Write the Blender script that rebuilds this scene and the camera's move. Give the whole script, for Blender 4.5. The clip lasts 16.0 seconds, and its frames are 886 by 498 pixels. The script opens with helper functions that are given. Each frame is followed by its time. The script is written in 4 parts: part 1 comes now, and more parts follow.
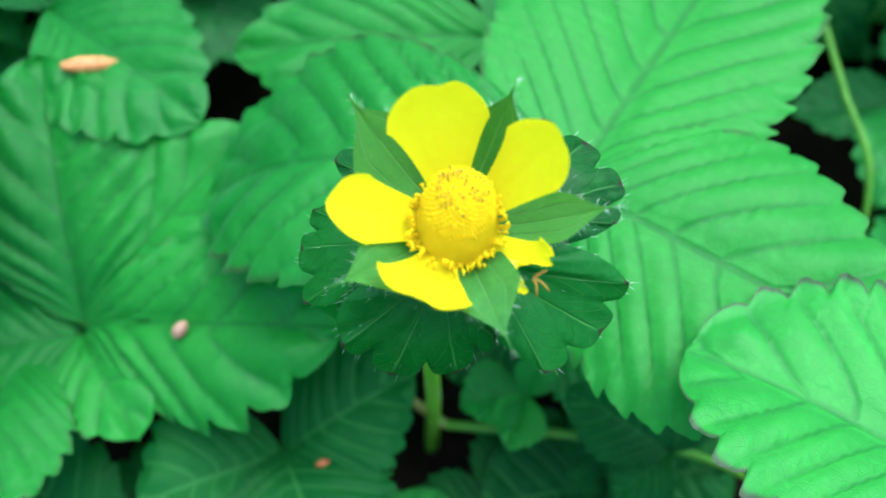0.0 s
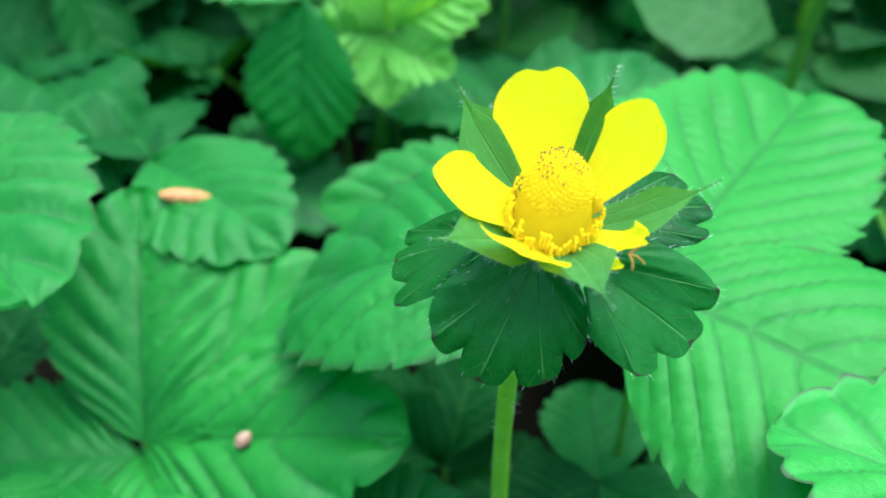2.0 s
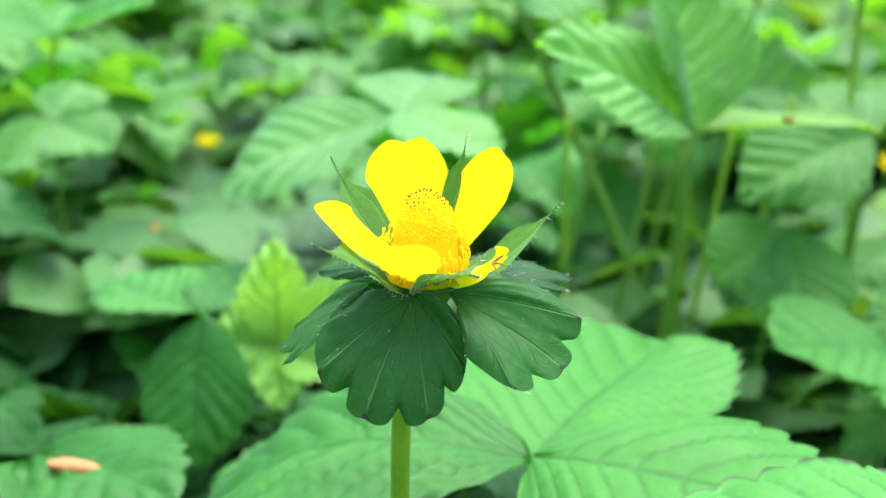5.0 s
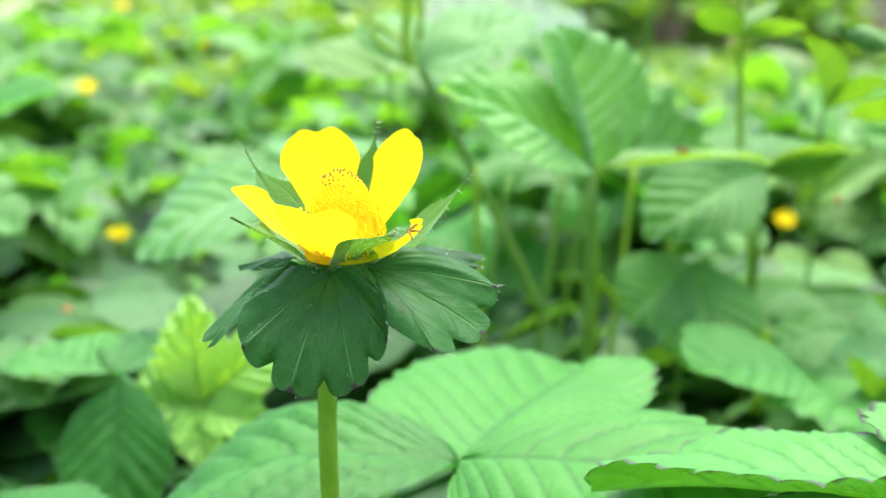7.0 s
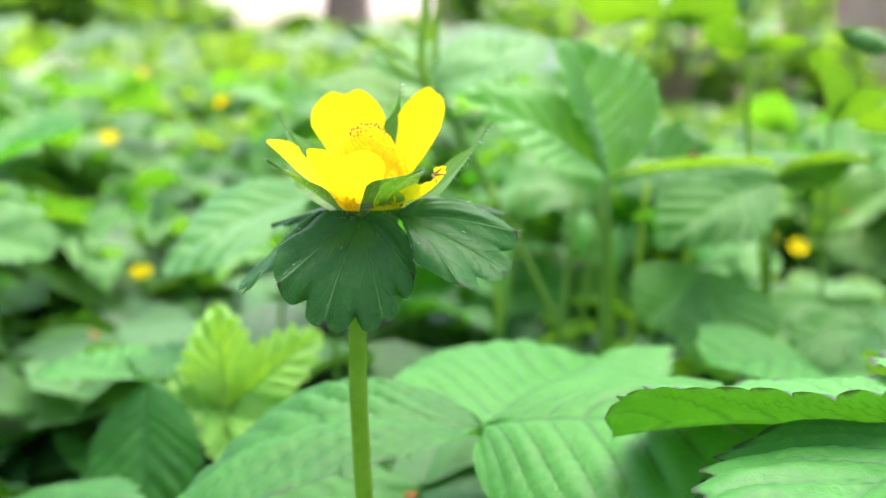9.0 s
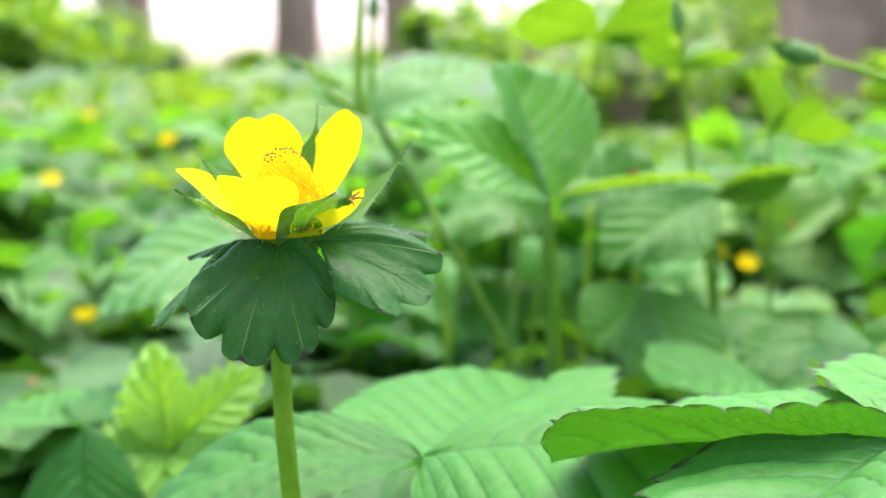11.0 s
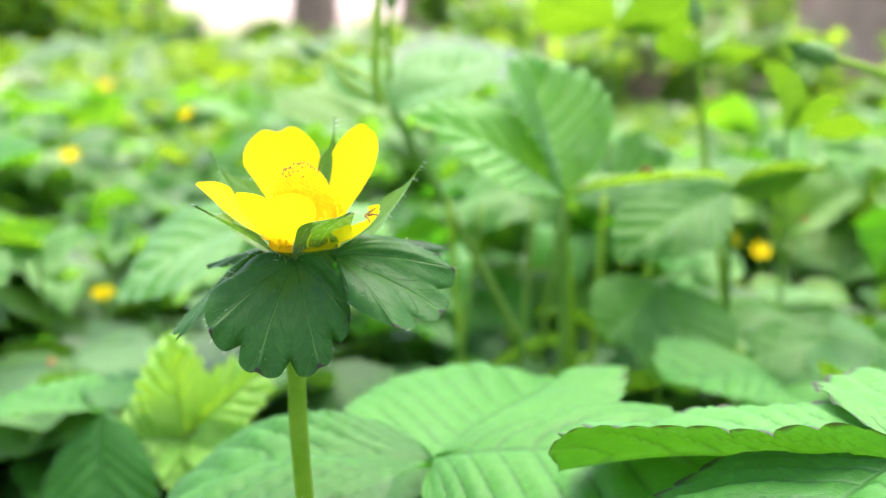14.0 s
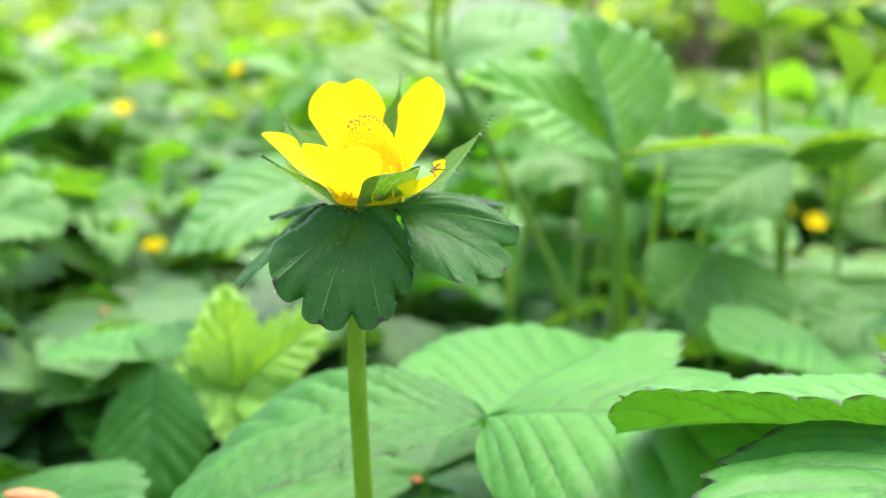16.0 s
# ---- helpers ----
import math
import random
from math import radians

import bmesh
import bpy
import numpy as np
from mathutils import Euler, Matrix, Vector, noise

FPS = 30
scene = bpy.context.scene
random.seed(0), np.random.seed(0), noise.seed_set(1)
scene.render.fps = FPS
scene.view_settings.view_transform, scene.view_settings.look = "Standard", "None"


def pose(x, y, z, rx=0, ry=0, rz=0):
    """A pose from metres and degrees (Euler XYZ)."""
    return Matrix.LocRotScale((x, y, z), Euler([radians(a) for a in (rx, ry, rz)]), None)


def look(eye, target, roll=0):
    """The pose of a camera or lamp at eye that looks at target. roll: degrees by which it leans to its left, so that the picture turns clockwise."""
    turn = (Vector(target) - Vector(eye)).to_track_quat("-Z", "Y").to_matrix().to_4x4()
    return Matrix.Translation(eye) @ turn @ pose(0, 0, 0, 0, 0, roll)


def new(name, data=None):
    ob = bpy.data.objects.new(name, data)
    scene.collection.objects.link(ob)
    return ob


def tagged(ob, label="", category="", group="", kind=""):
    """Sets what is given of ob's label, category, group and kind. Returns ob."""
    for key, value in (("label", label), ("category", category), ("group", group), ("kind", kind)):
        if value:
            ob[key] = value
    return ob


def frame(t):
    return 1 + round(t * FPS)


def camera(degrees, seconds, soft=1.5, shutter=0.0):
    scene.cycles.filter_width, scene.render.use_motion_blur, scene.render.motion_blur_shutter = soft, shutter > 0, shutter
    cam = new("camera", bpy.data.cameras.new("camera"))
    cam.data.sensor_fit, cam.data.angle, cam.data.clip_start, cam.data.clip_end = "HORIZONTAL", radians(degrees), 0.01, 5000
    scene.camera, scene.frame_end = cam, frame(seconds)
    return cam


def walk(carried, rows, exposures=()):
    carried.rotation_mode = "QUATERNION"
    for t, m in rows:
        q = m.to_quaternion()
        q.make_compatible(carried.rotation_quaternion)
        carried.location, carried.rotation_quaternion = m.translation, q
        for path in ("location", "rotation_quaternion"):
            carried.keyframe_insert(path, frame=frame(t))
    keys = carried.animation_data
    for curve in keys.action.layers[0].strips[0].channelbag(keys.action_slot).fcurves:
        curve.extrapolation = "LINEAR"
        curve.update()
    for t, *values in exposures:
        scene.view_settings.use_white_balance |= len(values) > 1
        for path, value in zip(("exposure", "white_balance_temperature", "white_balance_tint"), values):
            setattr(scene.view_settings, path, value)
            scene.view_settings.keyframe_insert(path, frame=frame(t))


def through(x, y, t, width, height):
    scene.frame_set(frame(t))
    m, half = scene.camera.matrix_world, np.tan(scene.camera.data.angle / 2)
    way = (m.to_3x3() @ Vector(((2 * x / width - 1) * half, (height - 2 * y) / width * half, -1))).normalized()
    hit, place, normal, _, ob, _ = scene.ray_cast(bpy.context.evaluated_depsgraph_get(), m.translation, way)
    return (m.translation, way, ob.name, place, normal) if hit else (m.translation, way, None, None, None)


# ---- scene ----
cam = camera(45.8, 16.0)
# seconds, eye in metres, then yaw, pitch and roll in degrees
PATH = [
    (0, 0.00015, -0.03469, 0.19535, 0.57, -67.35, 8.32),
    (0.5, -0.00047, -0.04025, 0.19372, 2.84, -63.93, 6.11),
    (1, -0.00685, -0.04837, 0.19037, 5.49, -61.36, 5.34),
    (1.5, -0.00243, -0.05256, 0.18221, 5.63, -57.58, 6.79),
    (2, 0.00044, -0.06236, 0.18186, 8.35, -49.64, 4.78),
    (2.5, 0.00172, -0.07167, 0.17350, 9.27, -44.30, 5.10),
    (3, 0.00557, -0.07487, 0.17086, 7.93, -37.61, 4.39),
    (3.5, 0.00745, -0.07978, 0.16204, 6.38, -32.38, 5.11),
    (4, 0.00889, -0.08465, 0.15843, 5.71, -28.74, 4.41),
    (4.5, 0.01075, -0.08889, 0.15677, 4.69, -24.99, 4.01),
    (5, 0.01001, -0.09517, 0.15109, 4.42, -20.87, 3.53),
    (5.2, 0.00964, -0.09741, 0.14984, 3.70, -18.71, 3.63),
    (7.3, 0.01103, -0.10270, 0.13833, -0.19, -13.70, 1.49),
    (7.5, 0.00970, -0.10287, 0.13892, -0.06, -12.95, 1.49),
    (8, 0.01111, -0.10534, 0.13743, -0.42, -11.25, 0.99),
    (8.5, 0.01102, -0.10879, 0.13405, 0.15, -10.33, 0.43),
    (9, 0.01026, -0.11118, 0.12765, 0.78, -10.84, 0.36),
    (9.5, 0.01074, -0.10938, 0.12528, -0.19, -9.16, -0.40),
    (9.7, 0.01150, -0.10907, 0.12532, -0.54, -9.09, -0.68),
    (11.8, 0.01432, -0.10708, 0.12843, -1.56, -9.57, -1.54),
    (12, 0.01413, -0.10998, 0.12896, -1.38, -9.78, -1.29),
    (12.5, 0.01336, -0.10963, 0.12759, -0.90, -10.37, -1.05),
    (13, 0.01231, -0.11055, 0.12642, -0.73, -10.82, -0.87),
    (13.5, 0.01299, -0.10928, 0.12796, -0.66, -10.76, -0.77),
    (14, 0.01439, -0.10906, 0.13117, -0.62, -10.72, -0.81),
    (14.5, 0.01498, -0.11080, 0.13476, -0.12, -10.92, -0.59),
    (15, 0.01420, -0.11108, 0.13431, 0.52, -11.34, -0.44),
    (15.5, 0.01314, -0.10971, 0.13125, 0.94, -11.93, -0.12),
    (16, 0.01217, -0.10826, 0.13034, 1.79, -12.74, 0.31),
]
walk(cam, [(t, pose(x, y, z, 0, 0, yaw) @ pose(0, 0, 0, 90 + pitch, 0, 0) @ pose(0, 0, 0, 0, 0, roll)) for t, x, y, z, yaw, pitch, roll in PATH],
     [(0, 1.59, 5420, 1), (0.5, 1.69, 5420, 1), (1.0, 1.81, 5440, 1), (1.5, 1.79, 5460, 2), (2.5, 1.79, 5500, 4), (3.5, 1.89, 5750, 11), (5, 1.99, 6300, 26), (7.5, 2.12, 6400, 36), (9.0, 2.02, 6500, 36), (9.7, 2.14, 6500, 38), (12, 1.82, 6600, 37), (12.5, 1.94, 6600, 37), (13, 2.05, 6600, 38), (14, 2.11, 6650, 41), (16, 2.09, 6650, 40)])
cam.data.dof.use_dof, cam.data.dof.focus_distance, cam.data.dof.aperture_fstop = True, 0.102, 23.5

# ---- world and light ----
sky_world = bpy.data.worlds.new("sky")
scene.world = sky_world
sky_world.use_nodes = True
sky_tree = sky_world.node_tree
sky_tex = sky_tree.nodes.new("ShaderNodeTexSky")
sky_tex.sky_type, sky_tex.sun_disc = "NISHITA", False
sky_tex.sun_elevation, sky_tex.sun_rotation = radians(73), radians(17)
sky_tex.dust_density, sky_tex.air_density = 3.0, 1.0
sky_tree.links.new(sky_tex.outputs[0], sky_tree.nodes["Background"].inputs[0])
sky_tree.nodes["Background"].inputs[1].default_value = 0.15
sun = new("sun", bpy.data.lights.new("sun", "SUN"))
sun.data.energy, sun.data.angle, sun.data.color = 2.2, radians(65), (1.0, 0.97, 0.92)
sun.matrix_world = look((0.085, 0.28, 0.956), (0, 0, 0))


# ---- small helpers ----
def cm(x, y, z):
    return Vector((x, y, z)) / 100


def to_mesh(name, verts, faces, smooth=True):
    me = bpy.data.meshes.new(name)
    me.from_pydata([tuple(v) for v in verts], [], [tuple(f) for f in faces])
    me.polygons.foreach_set("use_smooth", [smooth] * len(me.polygons))
    me.update()
    return me


def put(name, me, material, parent=None, m=None, label=""):
    """One mesh object, as a thing or as a part of parent (m in the parent's space)."""
    ob = new(name, me)
    if material and not me.materials:
        me.materials.append(material)
    if parent:
        ob.parent = parent
    if m is not None:
        ob.matrix_basis = m
    return tagged(ob, label)


def frame_from(base, tip, up):
    """A pose at base whose y runs to tip and whose z is as near to up as can be."""
    y = (tip - base).normalized()
    x = y.cross(up).normalized()
    z = x.cross(y)
    return Matrix.Translation(base) @ Matrix((x, y, z)).transposed().to_4x4()


def curve_points(points, n):
    """n points on a smooth curve through a few."""
    p = [Vector(q) for q in points]
    p = [2 * p[0] - p[1]] + p + [2 * p[-1] - p[-2]]
    out = []
    for i in range(n):
        s = i / (n - 1) * (len(p) - 3)
        k = min(int(s), len(p) - 4)
        t = s - k
        a, b, c, d = p[k : k + 4]
        out.append(0.5 * (2 * b + (c - a) * t + (2 * a - 5 * b + 4 * c - d) * t * t + (3 * b - a - 3 * c + d) * t ** 3))
    return out


def tube(name, points, radii, sides=8, n=14, rough=0.0):
    """A round stalk along a few points, with a radius at each end or at each point."""
    pts = curve_points(points, n)
    rs = np.interp(np.linspace(0, 1, n), np.linspace(0, 1, len(radii)), radii)
    verts, faces = [], []
    side = Vector((1, 0.3, 0.1)).normalized()
    for i, q in enumerate(pts):
        d = (pts[min(i + 1, n - 1)] - pts[max(i - 1, 0)]).normalized()
        side = (side - d * side.dot(d)).normalized()
        other = d.cross(side)
        for j in range(sides):
            a = 2 * math.pi * j / sides
            r = float(rs[i]) * (1 + rough * math.sin(3.1 * i + 2.3 * j))
            verts.append(q + r * (math.cos(a) * side + math.sin(a) * other))
    for i in range(n - 1):
        for j in range(sides):
            k = (j + 1) % sides
            faces.append((i * sides + j, i * sides + k, (i + 1) * sides + k, (i + 1) * sides + j))
    faces.append(tuple(range(sides))[::-1])
    faces.append(tuple(range((n - 1) * sides, n * sides)))
    return to_mesh(name, verts, faces)


def float_attribute(me, name, values):
    me.attributes.new(name, "FLOAT", "POINT").data.foreach_set("value", np.asarray(values, np.float32).ravel())


# ---- materials ----
def nodes_of(name):
    m = bpy.data.materials.new(name)
    m.use_nodes = True
    t = m.node_tree
    return m, t, t.nodes["Principled BSDF"], t.nodes["Material Output"]


def node(t, kind, **inputs):
    n = t.nodes.new("ShaderNode" + kind)
    for key, value in inputs.items():
        n.inputs[key.replace("_", " ")].default_value = value
    return n


def calc(t, op, a, b=0.0, c=None):
    n = t.nodes.new("ShaderNodeMath")
    n.operation = op
    for i, v in enumerate((a, b) if c is None else (a, b, c)):
        if isinstance(v, (int, float)):
            n.inputs[i].default_value = v
        else:
            t.links.new(v, n.inputs[i])
    return n.outputs[0]


def blend(t, fac, a, b, kind="MIX"):
    n = t.nodes.new("ShaderNodeMix")
    n.data_type, n.blend_type = "RGBA", kind
    for i, v in ((0, fac), (6, a), (7, b)):
        if isinstance(v, (int, float)):
            n.inputs[i].default_value = v
        elif isinstance(v, tuple):
            n.inputs[i].default_value = (*v, 1)
        else:
            t.links.new(v, n.inputs[i])
    return n.outputs[2]


def ramp01(t, value, lo, hi):
    n = t.nodes.new("ShaderNodeMapRange")
    n.interpolation_type = "SMOOTHSTEP"
    t.links.new(value, n.inputs[0])
    n.inputs[1].default_value, n.inputs[2].default_value = lo, hi
    return n.outputs[0]


def noise_of(t, scale, detail=3.0, rough=0.55, local=True):
    co = t.nodes.new("ShaderNodeTexCoord")
    n = node(t, "TexNoise", Scale=scale, Detail=detail, Roughness=rough)
    t.links.new(co.outputs["Object"], n.inputs["Vector"])
    return n.outputs["Fac"]


def leaf_material(name, dark, light, vein, rough=0.45, through=0.35, islands=False, edge=None, gain=1.0, bump=0.75, fine_vein=False, sheen=0.09, rim=0.0, spec=0.40, netting=0.10, mottle=60.0):
    """A living leaf: two greens in patches, pale or darkened veins read from the blade's own coordinates, fine relief,
    light shining through.
    """
    m, t, bsdf, out = nodes_of(name)
    if islands:
        rnd = t.nodes.new("ShaderNodeNewGeometry").outputs["Random Per Island"]
    else:
        rnd = t.nodes.new("ShaderNodeObjectInfo").outputs["Random"]
    patch = noise_of(t, mottle, 4.0)
    fine = noise_of(t, 700.0, 3.0)
    fac = calc(t, "ADD", calc(t, "MULTIPLY", patch, 0.6), calc(t, "MULTIPLY", rnd, 0.55))
    fac = ramp01(t, fac, 0.2, 0.9)
    colour = blend(t, fac, dark, light)
    s = node(t, "Attribute")
    s.attribute_name = "vein_s"
    v = node(t, "Attribute")
    v.attribute_name = "vein_v"
    wob = calc(t, "MULTIPLY_ADD", fine, 0.04, -0.02)
    d = calc(t, "ABSOLUTE", calc(t, "SUBTRACT", calc(t, "FRACT", calc(t, "ADD", calc(t, "ADD", s.outputs["Fac"], wob), 0.5)), 0.5))
    lateral = calc(t, "SUBTRACT", 1.0, ramp01(t, d, 0.0, 0.04 if fine_vein else 0.15))
    av = calc(t, "ABSOLUTE", v.outputs["Fac"])
    mid = calc(t, "SUBTRACT", 1.0, ramp01(t, av, 0.008, 0.045))
    fade = calc(t, "SUBTRACT", 1.0, ramp01(t, av, 0.55, 1.0))
    lines = calc(t, "MAXIMUM", calc(t, "MULTIPLY", lateral, calc(t, "MULTIPLY", fade, 0.5 if fine_vein else 0.62)), calc(t, "MULTIPLY", mid, 0.7))
    # the small net between the veins
    co = t.nodes.new("ShaderNodeTexCoord")
    net = node(t, "TexVoronoi", Scale=900.0)
    net.feature = "DISTANCE_TO_EDGE"
    t.links.new(co.outputs["Object"], net.inputs["Vector"])
    mesh_line = calc(t, "SUBTRACT", 1.0, ramp01(t, net.outputs["Distance"], 0.0, 0.12))
    lines2 = calc(t, "MAXIMUM", lines, calc(t, "MULTIPLY", mesh_line, netting))
    colour = blend(t, calc(t, "MULTIPLY", lines2, 0.85), colour, vein)
    colour = blend(t, calc(t, "MULTIPLY", ramp01(t, fine, 0.45, 0.75), 0.18), colour, tuple(c * 1.5 for c in light))
    if edge:
        border = calc(t, "MULTIPLY", ramp01(t, av, 0.93, 0.99), calc(t, "MAXIMUM", rim, ramp01(t, patch, 0.4, 0.65)))
        colour = blend(t, calc(t, "MULTIPLY", border, 0.8), colour, edge)
    t.links.new(colour, bsdf.inputs["Base Color"])
    bsdf.inputs["Specular IOR Level"].default_value = spec
    bsdf.inputs["Sheen Weight"].default_value = sheen
    bsdf.inputs["Sheen Roughness"].default_value = 0.4
    bsdf.inputs["Sheen Tint"].default_value = (0.70, 0.95, 1.0, 1)
    t.links.new(calc(t, "MULTIPLY_ADD", patch, 0.25, rough - 0.12), bsdf.inputs["Roughness"])
    b = node(t, "Bump", Strength=bump, Distance=0.0003)
    pucker = node(t, "TexVoronoi", Scale=330.0)
    pucker.feature = "SMOOTH_F1"
    t.links.new(co.outputs["Object"], pucker.inputs["Vector"])
    height = calc(t, "ADD", calc(t, "MULTIPLY_ADD", pucker.outputs["Distance"], -1.3, calc(t, "MULTIPLY", fine, 0.5)), calc(t, "MULTIPLY", lines2, -0.9))
    t.links.new(height, b.inputs["Height"])
    t.links.new(b.outputs[0], bsdf.inputs["Normal"])
    tr = node(t, "BsdfTranslucent")
    glow = blend(t, 1.0, colour, (1.12, 1.0, 0.15), "MULTIPLY")
    lift = blend(t, 1.0, glow, (1.7 * gain, 1.6 * gain, 1.0 * gain), "MULTIPLY")
    t.links.new(lift, tr.inputs["Color"])
    mix = t.nodes.new("ShaderNodeMixShader")
    mix.inputs[0].default_value = through
    t.links.new(bsdf.outputs[0], mix.inputs[1])
    t.links.new(tr.outputs[0], mix.inputs[2])
    t.links.new(mix.outputs[0], out.inputs["Surface"])
    return m


def plain_material(name, a, b, scale, rough=0.6, bump=0.3, dist=0.0005, detail=5.0, through=0.0, spec=0.4, coarse=None):
    """Two colours in patches at two scales, with relief."""
    m, t, bsdf, out = nodes_of(name)
    n1, n2 = noise_of(t, scale, detail), noise_of(t, coarse or scale * 6, detail)
    mixv = ramp01(t, calc(t, "ADD", calc(t, "MULTIPLY", n1, 0.6), calc(t, "MULTIPLY", n2, 0.4)), 0.32, 0.68)
    colour = blend(t, mixv, a, b)
    t.links.new(colour, bsdf.inputs["Base Color"])
    t.links.new(calc(t, "MULTIPLY_ADD", n2, 0.2, rough - 0.1), bsdf.inputs["Roughness"])
    bsdf.inputs["Specular IOR Level"].default_value = spec
    bm = node(t, "Bump", Strength=bump, Distance=dist)
    t.links.new(calc(t, "ADD", n1, n2), bm.inputs["Height"])
    t.links.new(bm.outputs[0], bsdf.inputs["Normal"])
    if through:
        tr = node(t, "BsdfTranslucent")
        t.links.new(colour, tr.inputs["Color"])
        mix = t.nodes.new("ShaderNodeMixShader")
        mix.inputs[0].default_value = through
        t.links.new(bsdf.outputs[0], mix.inputs[1])
        t.links.new(tr.outputs[0], mix.inputs[2])
        t.links.new(mix.outputs[0], out.inputs["Surface"])
    return m


# veins darker than the blade paint in the shade of their grooves
LEAF = leaf_material("leaf_green", (0.007, 0.098, 0.010), (0.026, 0.20, 0.022), (0.007, 0.075, 0.008), 0.55, 0.30)
LEAF_FRESH = leaf_material("leaf_fresh_green", (0.014, 0.160, 0.013), (0.044, 0.29, 0.026), (0.012, 0.125, 0.012), 0.55, 0.40, edge=(0.030, 0.055, 0.014))
LEAF_RIM = leaf_material("leaf_fresh_green_dark_rim", (0.014, 0.160, 0.013), (0.044, 0.29, 0.026), (0.012, 0.125, 0.012), 0.55, 0.20, edge=(0.03, 0.008, 0.02), rim=1.0)
LEAF_PALE = leaf_material("leaf_pale_green", (0.13, 0.40, 0.05), (0.25, 0.55, 0.10), (0.09, 0.30, 0.05), 0.5, 0.5)
LEAF_YOUNG = leaf_material("leaf_young_green", (0.06, 0.23, 0.02), (0.12, 0.34, 0.04), (0.16, 0.40, 0.08), 0.5, 0.42, gain=0.72)
# darker copy of LEAF: the shade low down is put into its colour
LEAF_SHADE = leaf_material("leaf_shade_green", (0.006, 0.055, 0.010), (0.014, 0.10, 0.016), (0.05, 0.19, 0.045), 0.55, 0.28, sheen=0.0, spec=0.12)
BRACT = leaf_material("bract_green", (0.003, 0.046, 0.004), (0.013, 0.110, 0.010), (0.13, 0.34, 0.08), 0.46, 0.20, edge=(0.03, 0.006, 0.014), rim=1.0, fine_vein=True, sheen=0.0, spec=0.22, bump=0.9, netting=0.05, mottle=240.0)
SEPAL = leaf_material("sepal_green", (0.040, 0.17, 0.022), (0.09, 0.28, 0.045), (0.14, 0.34, 0.08), 0.55, 0.30, fine_vein=True, edge=(0.05, 0.012, 0.025), rim=1.0)
# brighter copy of LEAF: strong light on the blade is put into the green
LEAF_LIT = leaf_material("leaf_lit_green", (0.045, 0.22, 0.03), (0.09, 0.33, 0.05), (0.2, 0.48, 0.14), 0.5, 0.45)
LEAF_THIN = leaf_material("leaf_thin_green", (0.05, 0.25, 0.03), (0.10, 0.36, 0.05), (0.30, 0.60, 0.22), 0.5, 0.42, gain=1.1, sheen=0.4)
CARPET = leaf_material("carpet_green", (0.03, 0.14, 0.022), (0.17, 0.38, 0.075), (0.2, 0.42, 0.12), 0.42, 0.40, islands=True)
# dark vein colour again stands for shade in the grooves
BED = leaf_material("bed_green", (0.018, 0.14, 0.016), (0.10, 0.37, 0.05), (0.010, 0.09, 0.010), 0.46, 0.45, islands=True)
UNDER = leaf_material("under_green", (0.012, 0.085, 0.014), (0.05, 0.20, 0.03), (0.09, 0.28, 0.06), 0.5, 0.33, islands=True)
SHRUB = leaf_material("shrub_green", (0.06, 0.21, 0.03), (0.20, 0.44, 0.10), (0.25, 0.45, 0.12), 0.5, 0.55, islands=True, gain=1.0)
PETAL = plain_material("petal_yellow", (0.95, 0.80, 0.0), (0.98, 0.86, 0.0), 220.0, 0.6, 0.15, 0.0001, 3.0, 0.48, 0.1)
STAMEN = plain_material("stamen_yellow", (0.95, 0.78, 0.0), (0.98, 0.86, 0.0), 1500.0, 0.7, 0.25, 0.0002, through=0.68, spec=0.1)
ANTHER = plain_material("anther_brown", (0.14, 0.08, 0.008), (0.28, 0.17, 0.012), 900.0, 0.8, 0.3, 0.0002)
STALK = plain_material("stalk_green", (0.20, 0.43, 0.015), (0.30, 0.54, 0.04), 120.0, 0.5, 0.3, 0.0003, 4.0, 0.4)
# duller copy of STALK, with the shade among the leaves in its colour
STALK_DIM = plain_material("stalk_shade_green", (0.07, 0.23, 0.015), (0.14, 0.34, 0.03), 120.0, 0.5, 0.3, 0.0003, 4.0, 0.25)
STALK_RED = plain_material("stalk_reddish", (0.10, 0.22, 0.03), (0.22, 0.14, 0.05), 60.0, 0.55, 0.3, 0.0003)
HAIR = plain_material("hair_white", (0.6, 0.68, 0.55), (0.75, 0.8, 0.7), 300.0, 0.5, 0.1)
# dark soil, made darker still: shade of the leaves is in the colour
SOIL = plain_material("shade_darkened_soil", (0.003, 0.0024, 0.0018), (0.013, 0.009, 0.006), 60.0, 0.95, 1.0, 0.004, 8.0, 0.0, 0.05, 9.0)
BARK = plain_material("tree_bark", (0.20, 0.145, 0.095), (0.38, 0.285, 0.195), 14.0, 0.9, 1.0, 0.02, 8.0, 0.0, 0.2, 3.0)
HUSK = plain_material("husk_orange", (0.42, 0.14, 0.035), (0.60, 0.28, 0.10), 300.0, 0.5, 0.3, 0.0003)
SEED = plain_material("seed_tan", (0.20, 0.10, 0.06), (0.40, 0.24, 0.16), 300.0, 0.5, 0.3, 0.0003)
BARK_BIT = plain_material("flake_brown", (0.2, 0.06, 0.02), (0.38, 0.15, 0.05), 300.0, 0.7, 0.3, 0.0003)
LITTER = plain_material("leaf_litter", (0.055, 0.043, 0.026), (0.17, 0.13, 0.085), 30.0, 0.85, 0.8, 0.003, 8.0)


